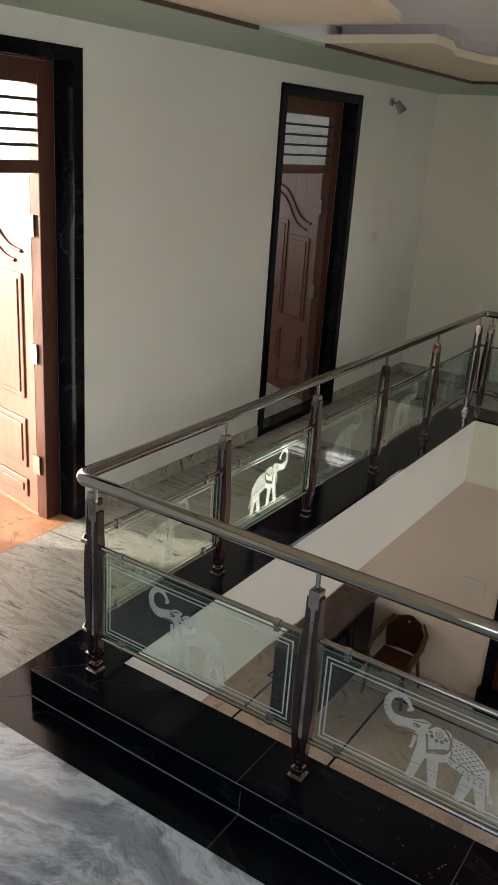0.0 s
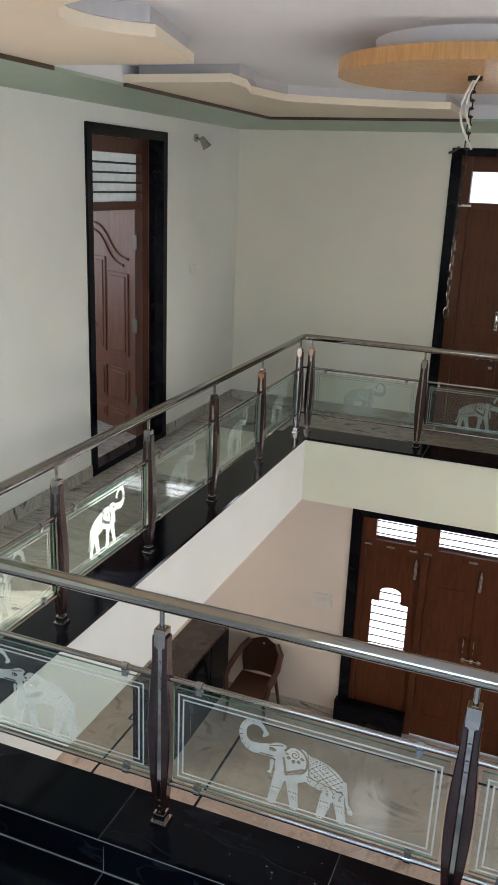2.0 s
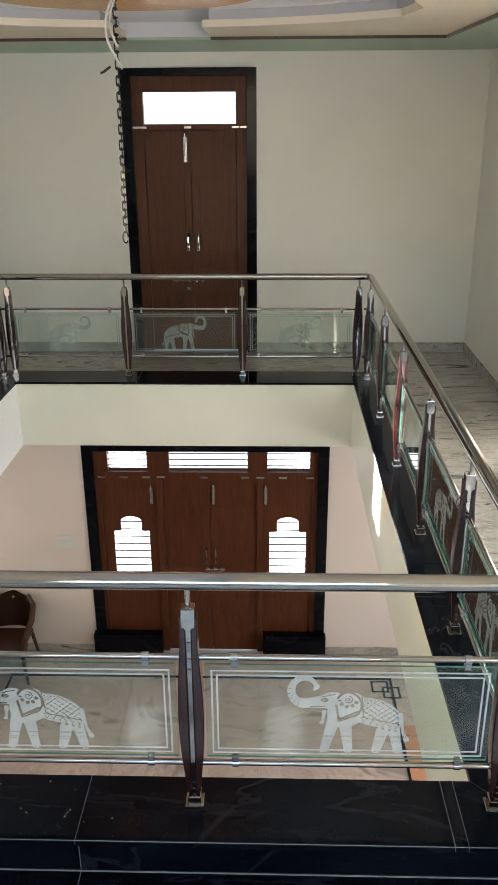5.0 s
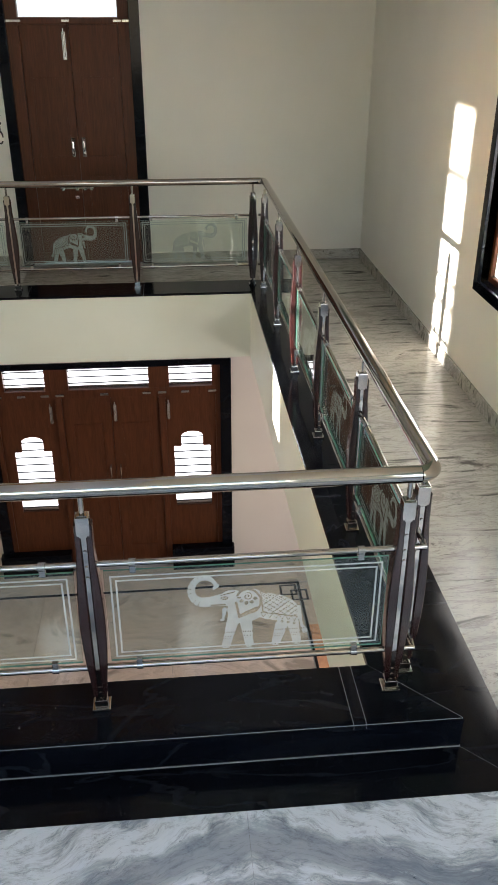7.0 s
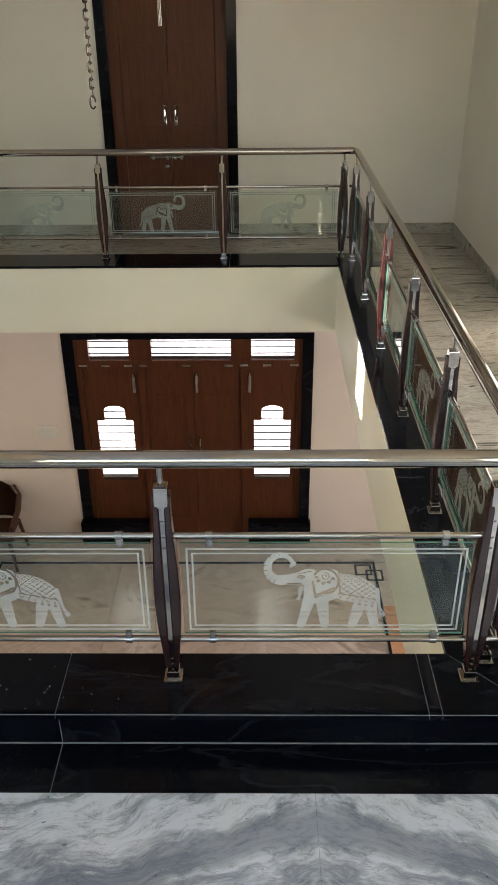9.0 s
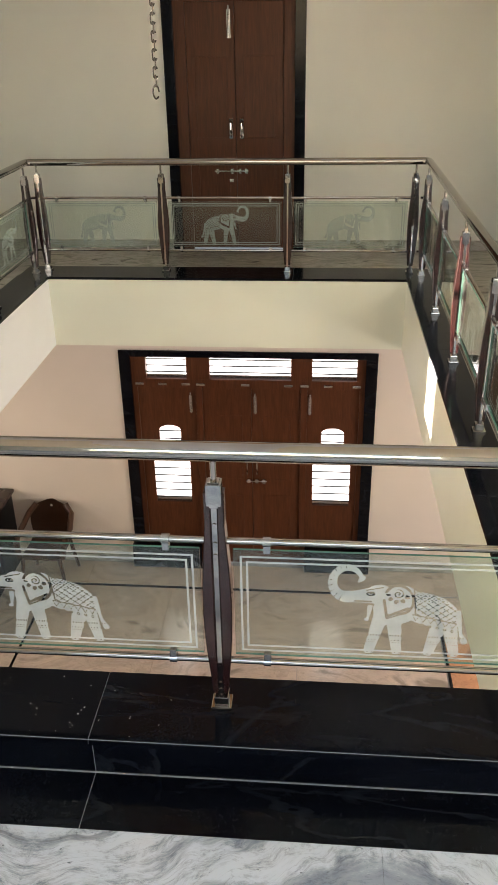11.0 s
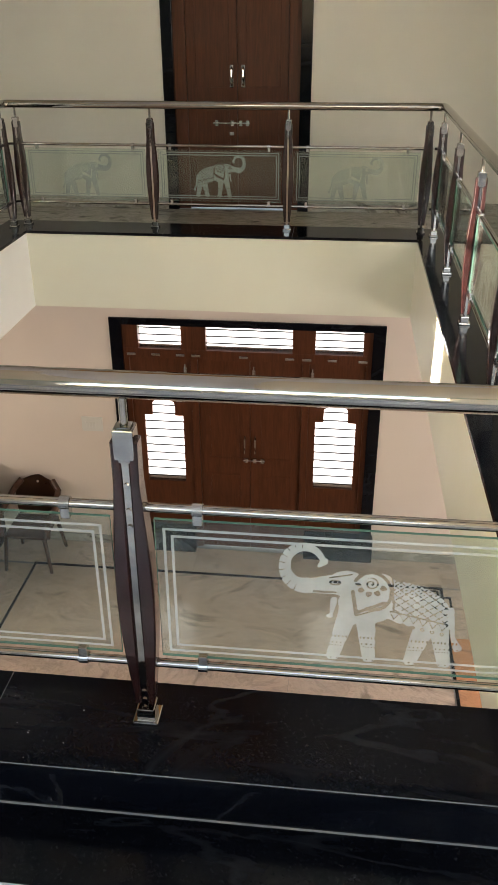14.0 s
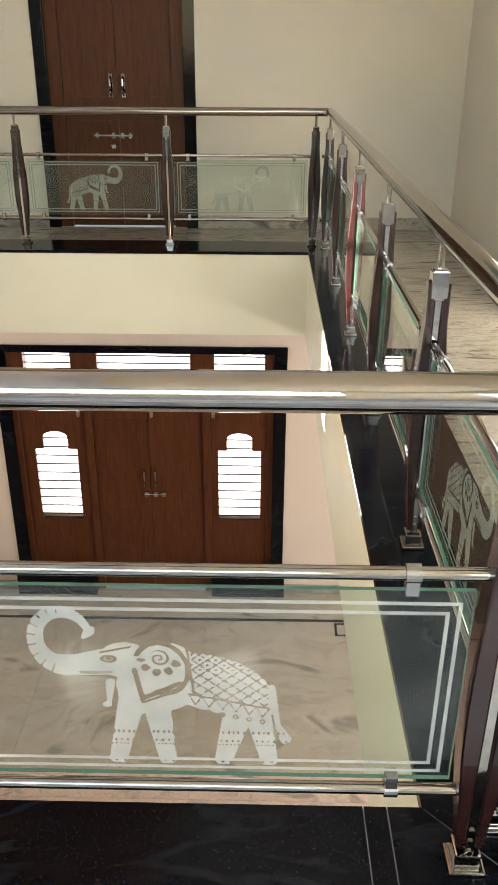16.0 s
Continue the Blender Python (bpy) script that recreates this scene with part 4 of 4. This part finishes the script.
def in_motif(x, y):
    body = min(oval(x, y, 0.89, 0.535, 0.29, 0.172, -0.36), oval(x, y, 0.64, 0.575, 0.19, 0.215, -0.25), oval(x, y, 0.455, 0.68, 0.125, 0.105, 0.25),
               oval(x, y, 1.085, 0.43, 0.095, 0.13, 0.2), capsule(x, y, 0.52, 0.52, 0.49, 0.40, 0.11, 0.075))
    legs = min(capsule(x, y, 0.48, 0.42, 0.395, 0.05, 0.066, 0.046), capsule(x, y, 0.60, 0.42, 0.645, 0.05, 0.07, 0.045),
               capsule(x, y, 1.01, 0.38, 0.93, 0.05, 0.078, 0.046), capsule(x, y, 1.09, 0.40, 1.16, 0.05, 0.07, 0.045))
    tail = min(capsule(x, y, 1.165, 0.52, 1.20, 0.28, 0.02, 0.014), capsule(x, y, 1.20, 0.28, 1.24, 0.19, 0.014, 0.032))
    # the curl: an open ring that joins the head below
    cx, cy = 0.175, 0.80
    u, w = (x - cx) / 0.13, (y - cy) / 0.157
    ang = math.degrees(math.atan2(w, u)) % 360
    ring = 9.0
    if 18 < ang < 292:
        k = (ang - 18) / 274
        ring = abs(math.hypot(u, w) - 1) * 0.143 - (0.020 + 0.040 * k)
    trunk = min(ring, capsule(x, y, 0.21, 0.645, 0.36, 0.665, 0.058, 0.078), oval(x, y, 0.305, 0.845, 0.034, 0.024, 0.9), oval(x, y, 0.285, 0.83, 0.016, 0.034, -0.5))
    tusk = min(capsule(x, y, 0.385, 0.54, 0.372, 0.42, 0.024, 0.010), oval(x, y, 0.36, 0.40, 0.026, 0.016))
    if min(body, legs, tail, trunk, tusk) > 0 or y < 0.012:
        return False
    # ornament lines left clear: eye and brow, mouth
    eye = math.hypot((x - 0.385) / 1.7, y - 0.685)
    if eye < 0.009 or abs(eye - 0.019) < 0.005:
        return False
    if abs(y - (0.735 + 0.25 * (x - 0.40))) < 0.006 and 0.34 < x < 0.50:
        return False
    if abs(y - (0.60 + 0.35 * (x - 0.30) ** 2)) < 0.007 and 0.24 < x < 0.40:
        return False
    # ear: a heart with a spiral and petals
    r, a = math.hypot(x - 0.625, y - 0.69), math.atan2(y - 0.69, x - 0.625)
    ear = oval(x, y, 0.635, 0.63, 0.125, 0.155, 0.25)
    if abs(ear) < 0.011 and (x > 0.60 or y > 0.70):
        return False
    if r < 0.052 and abs(((r - 0.0045 * a) % 0.0283) - 0.014) < 0.005:
        return False
    if 0.066 < r < 0.07 + 0.04 * abs(math.sin(4.5 * a)) and y < 0.69 and abs(math.sin(4.5 * a)) > 0.45:
        return False
    for g in (0.0, 0.042):
        if min(capsule(x, y, 0.505, 0.62 - g, 0.535, 0.44 - g * 0.6, 0, 0), capsule(x, y, 0.535, 0.44 - g * 0.6, 0.72, 0.54 - g, 0, 0)) < (0.013 if g == 0 else 0.006):
            return False
    # saddle cloth: netted scales, a zigzag hem and hanging rings
    hem = 0.47 - 0.22 * (x - 0.78)
    if 0.775 < x < 1.155 and y > hem:
        p, q = (x * 1.0 + y * 1.25) % 0.078, (x * 1.0 - y * 1.25) % 0.078
        if min(p, 0.078 - p, q, 0.078 - q) < 0.0055:
            return False
        if y > 0.62 and math.hypot(p - 0.039, q - 0.039) < 0.013:
            return False
    if 0.76 < x < 1.16:
        f = abs(((x - 0.76) / 0.066) % 1 - 0.5) * 2
        if abs(y - (hem - 0.062 * (1 - f))) < 0.007 or abs(y - hem) < 0.005:
            return False
        drop = math.hypot((((x - 0.76) / 0.066) % 1 - 0.5) * 0.066, y - (hem - 0.092))
        if 0.008 < drop < 0.016:
            return False
    if abs(x - 0.775 - 0.10 * (0.6 - y)) < 0.006 and y > hem:
        return False
    # anklets and toes
    if y < 0.26:
        if abs(y - 0.225) < 0.011 and (x * 40) % 1 < 0.45:
            return False
        if abs(y - 0.145) < 0.005 and (x * 52) % 1 < 0.6:
            return False
        if abs(y - 0.172) < 0.009 and (x * 34) % 1 < 0.4:
            return False
        if 0.022 < y < 0.042 and (x * 24) % 1 < 0.35:
            return False
    if ring < 0 and 95 < ang < 250 and (ang % 19) < 2.2 and math.hypot(u, w) > 0.95:
        return False
    return True


def motif():
    bm = bmesh.new()
    step, h = 0.0058, 0.315
    verts = {}

    def vert(i, j):
        if (i, j) not in verts:
            verts[i, j] = bm.verts.new(((i * step - 0.63) * h, 0, j * step * h))
        return verts[i, j]
    for i in range(int(1.30 / step)):
        for j in range(int(1.03 / step)):
            if in_motif((i + 0.5) * step, (j + 0.5) * step):
                bm.faces.new((vert(i, j), vert(i + 1, j), vert(i + 1, j + 1), vert(i, j + 1)))
    # round the stepped outline a little
    edge = [v for v in bm.verts if v.is_boundary]
    for _ in range(2):
        moved = {}
        for v in edge:
            near = [e.other_vert(v) for e in v.link_edges if e.is_boundary]
            if len(near) == 2:
                moved[v] = v.co * 0.4 + (near[0].co + near[1].co) * 0.3
        for v, c in moved.items():
            v.co = c
    return mesh_of("etched_motif", bm, FROST)


MOTIF = motif()
GZ0G, GZ1G = 0.338, 0.708


def panel_meshes(length):
    g = box(0.047, -0.004, GZ0G, length - 0.047, 0.004, GZ1G)
    gm = mesh_of("glass_panel", g, GLASS)
    gm.materials.append(GLASS_EDGE)
    for p in gm.polygons:
        if abs(p.normal.y) < 0.5:
            p.material_index = 1
    b = bmesh.new()
    for d in (0.018, 0.035):
        x0, x1, z0, z1 = 0.047 + d, length - 0.047 - d, GZ0G + d, GZ1G - d
        for q in ((x0, z0, x1, z0 + 0.006), (x0, z1 - 0.006, x1, z1), (x0, z0 + 0.006, x0 + 0.006, z1 - 0.006), (x1 - 0.006, z0 + 0.006, x1, z1 - 0.006)):
            vs = [b.verts.new((x, -0.0062, z)) for x, z in ((q[0], q[1]), (q[2], q[1]), (q[2], q[3]), (q[0], q[3]))]
            b.faces.new(vs)
    bm_ = mesh_of("etched_border", b, FROST_LINE)
    r = mesh_of("rail", rod(bmesh.new(), (0.03, 0, 0), (length - 0.03, 0, 0), 0.0105, 16), STEEL, True)
    return gm, bm_, r


c = bmesh.new()
rod(c, (-0.011, 0, 0), (0.011, 0, 0), 0.0145, 16)
boxed(c, -0.010, -0.011, -0.034, 0.010, 0.011, -0.006, 0.002)
CLAMP = mesh_of("clamp", c, BRUSHED)
SHARED = {}


def bay(m, length, offset=0.0):
    key = round(length, 3)
    if key not in SHARED:
        SHARED[key] = panel_meshes(length)
    gm, bo, rl = SHARED[key]
    g = child("glass_panel", gm, railing, m, "greenish clear glass panel with etched motif")
    g.visible_shadow = False
    child("etched_border", bo, g, Matrix.Identity(4), "frosted double line border")
    child("etched_motif", MOTIF, g, Matrix.Translation((length / 2 + offset, -0.0064, 0.362)), "frosted white etched ornament")
    for z, flip in ((UP_Z, False), (DN_Z, True)):
        r = child("rail", rl, railing, m @ Matrix.Translation((0, 0, z)), "thin polished steel tube")
        for x in (0.14, length - 0.14):
            child("clamp", CLAMP, r, Matrix.Translation((x, 0, 0)) @ (Matrix.Rotation(math.pi, 4, "X") if flip else Matrix.Identity(4)), "steel glass clamp")


NX = [-2.02, -1.011, 0.0, 1.012]
FX = [-2.03, -1.018, -0.004, 0.995]
SY = [0.085, 1.01, 1.945, 2.89, 3.82, 4.775]
AT = Matrix.Translation
TURN = {"s": 0, "w": -90, "n": 180, "e": 90}
for x in NX:
    post(AT((x, 0, KERB)))
for x in FX:
    post(AT((x, 4.872, KERB)) @ Matrix.Rotation(math.pi, 4, "Z"))
for y in SY:
    post(AT((-2.108, y, KERB)))
    post(AT((1.083, y, KERB)))
for a, b, shift in zip(NX, NX[1:], (-0.02, -0.02, 0.0)):
    bay(AT((a, 0, 0)), b - a, shift)
for a, b in zip(FX, FX[1:]):
    bay(AT((b, 4.872, 0)) @ Matrix.Rotation(math.pi, 4, "Z"), b - a)
for a, b in zip(SY, SY[1:]):
    bay(AT((-2.108, b, 0)) @ Matrix.Rotation(radians(-90), 4, "Z"), b - a)
    bay(AT((1.083, a, 0)) @ Matrix.Rotation(radians(90), 4, "Z"), b - a)


def rounded_ring(x0, y0, x1, y1, r, z):
    pts = []
    for cx, cy, a0 in ((x1 - r, y0 + r, -90), (x1 - r, y1 - r, 0), (x0 + r, y1 - r, 90), (x0 + r, y0 + r, 180)):
        pts += [(cx + r * math.cos(radians(a0 + k * 15)), cy + r * math.sin(radians(a0 + k * 15)), z) for k in range(7)]
    return pts + [pts[0]]


bm = tube(bmesh.new(), rounded_ring(-2.112, -0.004, 1.088, 4.875, 0.05, RAIL_Z), 0.0275, 20)
part("handrail", bm, STEEL, railing, "continuous polished steel handrail", True)
for sx, x0, x1 in ((-1, -2.02, -2.108), (1, 1.012, 1.083)):
    for y0, y1 in ((0.0, 0.085), (4.872, 4.775)):
        for z in (UP_Z, DN_Z):
            part("elbow", tube(bmesh.new(), [(x0 + sx * 0.03, y0, z), (x0 + sx * 0.07, y0, z), (x1, y0 + (y1 - y0) * 0.35, z), (x1, y1, z)], 0.0105, 12), STEEL, railing, "bent steel elbow tube", True)

# ---- hanging chain and wire ----
chain = thing("chain", "dark iron link chain hanging from the ceiling disc", "chain")
CXC, CYC = -0.51, 2.30
link = bmesh.new()
pts = [(0.0075 * math.cos(a), 0, 0.0075 * math.sin(a) + (0.011 if math.sin(a) >= 0 else -0.011)) for a in [2 * math.pi * k / 16 for k in range(17)]]
tube(link, pts, 0.0026, 6, (0, 1, 0))
LINK = mesh_of("link", link, IRON, True)
z, k = 2.84, 0
while z > 1.745:
    lean = (2.855 - z) * 0.012
    child("link", LINK, chain, AT((CXC - lean, CYC, z)) @ Matrix.Rotation(radians(90 * (k % 2) + 25), 4, "Z") @ Matrix.Scale(1.35, 4))
    z -= 0.0375
    k += 1
hook = bmesh.new()
tube(hook, [(CXC - 0.015 + 0.014 * math.cos(a), CYC, 1.705 + 0.030 * math.sin(a)) for a in [2 * math.pi * q / 20 for q in range(19)]], 0.004, 8, (0, 1, 0))
part("hook", hook, IRON, chain, "open iron hook")
rose = rod(bmesh.new(), (CXC, CYC, 2.835), (CXC, CYC, 2.856), 0.035, 20)
part("rose", rose, IRON, chain, "dark ceiling hook plate", True)
wire = thing("wire", "loose white electric wire with taped dark ends", "wire")
bm = tube(bmesh.new(), [(CXC + 0.01 - 0.06 * math.sin(q * 0.42) , CYC - 0.02, 2.855 - 0.042 * q) for q in range(9)], 0.006, 8)
part("flex", bm, PLASTIC, wire, "white twin flex")
bm = tube(bmesh.new(), [(CXC + 0.025 - 0.05 * math.sin(q * 0.35), CYC - 0.03, 2.855 - 0.03 * q) for q in range(9)], 0.005, 8)
part("flex", bm, PLASTIC, wire, "white twin flex")
bm = tube(bmesh.new(), [(CXC - 0.035, CYC - 0.02, 2.53), (CXC - 0.07, CYC - 0.025, 2.505), (CXC - 0.085, CYC - 0.03, 2.50)], 0.006, 8)
part("taped_end", bm, BAR_PAINT, wire, "black taped wire end")

# ---- fittings on the walls ----
sw = thing("switch_plate", "small white switch plate on the white wall", "switch")
part("plate", box(XL, 5.02, 1.46, XL + 0.012, 5.13, 1.55, bevel=0.003), PLASTIC, sw)
part("rocker", box(XL + 0.012, 5.04, 1.475, XL + 0.017, 5.07, 1.53, bevel=0.002), PLASTIC, sw)
part("rocker", box(XL + 0.012, 5.08, 1.475, XL + 0.017, 5.11, 1.53, bevel=0.002), PLASTIC, sw)
lamp = thing("wall_lamp", "small grey metal spot lamp high on the wall", "lamp")
part("mount", rod(bmesh.new(), (XL, 5.09, 2.68), (XL + 0.02, 5.09, 2.68), 0.035, 20), BRUSHED, lamp, "", True)
part("arm", rod(bmesh.new(), (XL + 0.015, 5.09, 2.68), (XL + 0.075, 5.09, 2.66), 0.008, 10), BRUSHED, lamp)
bm = rod(bmesh.new(), (XL + 0.06, 5.085, 2.685), (XL + 0.11, 5.12, 2.60), 0.022, 18, 0.045)
part("shade", bm, BRUSHED, lamp, "grey cone shade", True)
s2 = thing("switchboard", "beige switchboard on the peach hall wall", "switch")
part("plate", box(-2.225, YL - 0.014, -2.35, -2.0, YL, -2.185, bevel=0.003), PLASTIC, s2)
for k in range(4):
    part("rocker", box(-2.205 + k * 0.035, YL - 0.020, -2.30, -2.178 + k * 0.035, YL - 0.014, -2.235, bevel=0.002), PLASTIC, s2)
part("socket", box(-2.06, YL - 0.019, -2.31, -2.015, YL - 0.014, -2.225, bevel=0.002), PLASTIC, s2)

# ---- lower hall things ----
counter = thing("counter", "dark brown topped black counter against the hall wall", "counter")
part("top", box(-3.68, 4.45, -2.84, -3.22, YL - 0.016, -2.80, bevel=0.006), DARK_TOP, counter, "dark brown laminate top")
part("body", box(-3.66, 4.47, LOW, -3.26, YL - 0.016, -2.84, bevel=0.003), GRANITE, counter, "black side panels")
for k in range(3):
    part("door", box(-3.262, 4.52 + k * 0.54, LOW + 0.08, -3.246, 5.04 + k * 0.54, -2.88, bevel=0.003), GRANITE, counter, "black cabinet door")


def plastic_chair():
    ch = thing("plastic_chair", "brown moulded plastic armchair by the hall door", "chair", m=AT((-2.78, 5.78, LOW)))
    bm = bmesh.new()
    boxed(bm, -0.23, -0.24, 0.41, 0.23, 0.22, 0.44, 0.012)
    part("seat", bm, CHAIR_PLASTIC, ch)
    bm = bmesh.new()
    n, rows = 12, 9
    grid = []
    for j in range(rows + 1):
        v = j / rows
        z = 0.44 + 0.43 * v
        half = 0.215 + 0.035 * math.sin(math.pi * v) if v < 0.7 else 0.243 * math.sqrt(max(0.02, 1 - ((v - 0.7) / 0.32) ** 2))
        grid.append([bm.verts.new((half * (2 * i / n - 1), 0.22 + 0.09 * v - 0.05 * (1 - (2 * i / n - 1) ** 2) * -1, z)) for i in range(n + 1)])
    for j in range(rows):
        for i in range(n):
            bm.faces.new((grid[j][i], grid[j][i + 1], grid[j + 1][i + 1], grid[j + 1][i]))
    bmesh.ops.solidify(bm, geom=bm.faces[:], thickness=0.014)
    part("backrest", bm, CHAIR_PLASTIC, ch, "rounded brown backrest", True)
    for s in (-1, 1):
        bm = tube(bmesh.new(), [(s * 0.17, 0.31, 0.83), (s * 0.25, 0.25, 0.74), (s * 0.28, 0.05, 0.66), (s * 0.28, -0.12, 0.64), (s * 0.27, -0.21, 0.60), (s * 0.25, -0.23, 0.44)], 0.034, 10)
        part("armrest", bm, CHAIR_PLASTIC, ch, "", True)
        for y, tilt in ((-0.22, -0.03), (0.20, 0.06)):
            part("leg", rod(bmesh.new(), (s * 0.21, y, 0.42), (s * 0.255, y + tilt, 0.0), 0.024, 10, 0.018), CHAIR_PLASTIC, ch, "", True)
    part("sticker", rod(bmesh.new(), (0.0, 0.328, 0.80), (0.0, 0.322, 0.80), 0.014, 14), PLASTIC, ch, "small round white sticker")
    return ch


plastic_chair()

# ---- stone pieces of the floors ----
low = bpy.data.objects["floor_lower"]


def tile(parent, mat, x0, y0, x1, y1, z1, gap=0.0012, thick=0.012):
    ob = part("tile", box(x0 - (x0 + x1) / 2 + gap, y0 - (y0 + y1) / 2 + gap, -thick, (x1 - x0) / 2 - gap, (y1 - y0) / 2 - gap, 0), mat, parent, m=AT(((x0 + x1) / 2, (y0 + y1) / 2, z1)))
    return ob


def strip(a, b, n):
    return [(a + (b - a) * k / n, a + (b - a) * (k + 1) / n) for k in range(n)]


# bookmatched slabs on the near side
SEAM, YN = 0.47, CY0 - BW
for y0, y1 in ((YB, -2.1), (-2.1, YN)):
    me = mesh_of("tile", box(0.0004, y0 - y1 + 0.0004, -0.012, 0.95 - 0.0004, -0.0004, 0), MARBLE)
    for k in range(-4, 2):
        lo = SEAM + 0.95 * k
        flip = k % 2
        child("tile", me, floor, AT((lo + (0.95 if flip else 0), y1, 0)) @ Matrix.Diagonal((-1 if flip else 1, 1, 1, 1)))
for y0, y1 in strip(YN, CY1 + BW, 5):
    tile(floor, MARBLE_SIDE, XL, y0, CX0 - BW, y1, 0)
    tile(floor, MARBLE_SIDE, CX1 + BW, y0, XR, y1, 0)
for x0, x1 in strip(XL, XR, 5):
    tile(floor, MARBLE_SIDE, x0, CY1 + BW, x1, YF, 0)
tile(floor, RED_GRANITE, XL - 0.235, 0.052, XL + 0.0, 1.176, 0.0)
tile(floor, MARBLE_SIDE, XL - 0.235, 3.312, XL + 0.0, 4.441, 0.0)
# lower hall: peach slabs parted by black inlay lines
XS = [-5.0, -3.98, -2.76, -1.33, 0.13, 1.62]
for x0, x1 in zip(XS, XS[1:]):
    for y0, y1 in ((-2.4, -0.4), (-0.4, 1.3), (1.3, 3.5), (3.5, 5.69)):
        tile(low, MARBLE_LOW, x0 + 0.014 if x0 in (-2.76, -3.98) else x0, y0, x1 - (0.014 if x1 in (-2.76, 1.62, -3.98) else 0), y1 - (0.014 if y1 == 5.69 else 0), LOW)
for x0, x1 in strip(-5.0, 4.3, 7):
    tile(low, MARBLE_LOW, x0, 5.718, x1, YL - 0.015, LOW)
for y0, y1 in ((-2.4, 1.2), (1.2, 3.5)):
    tile(low, MARBLE_LOW, 1.648, y0, 4.3, y1, LOW)
tile(low, RED_GRANITE, 1.648, 3.5, 2.5, 4.93, LOW)
tile(low, MARBLE_LOW, 2.5, 3.5, 4.3, 5.69, LOW)
tile(low, MARBLE_LOW, 1.648, 4.93, 2.5, 5.69, LOW)
inlay = bmesh.new()
boxed(inlay, -2.775, 5.691, LOW - 0.012, 1.648, 5.716, LOW)
for x in (-2.775, 1.621, -3.993):
    boxed(inlay, x, -2.4, LOW - 0.012, x + 0.026, 5.69, LOW)
for cx, cy in ((1.50, 5.56), (1.62, 5.46), (-3.99, 5.20), (-3.86, 5.32)):
    for q in ((-0.1, -0.1, 0.1, -0.075), (-0.1, 0.075, 0.1, 0.1), (-0.1, -0.075, -0.075, 0.075), (0.075, -0.075, 0.1, 0.075)):
        boxed(inlay, cx + q[0], cy + q[1], LOW - 0.01, cx + q[2], cy + q[3], LOW + 0.0012)
part("inlay", inlay, GRANITE, low, "thin black stone inlay lines")
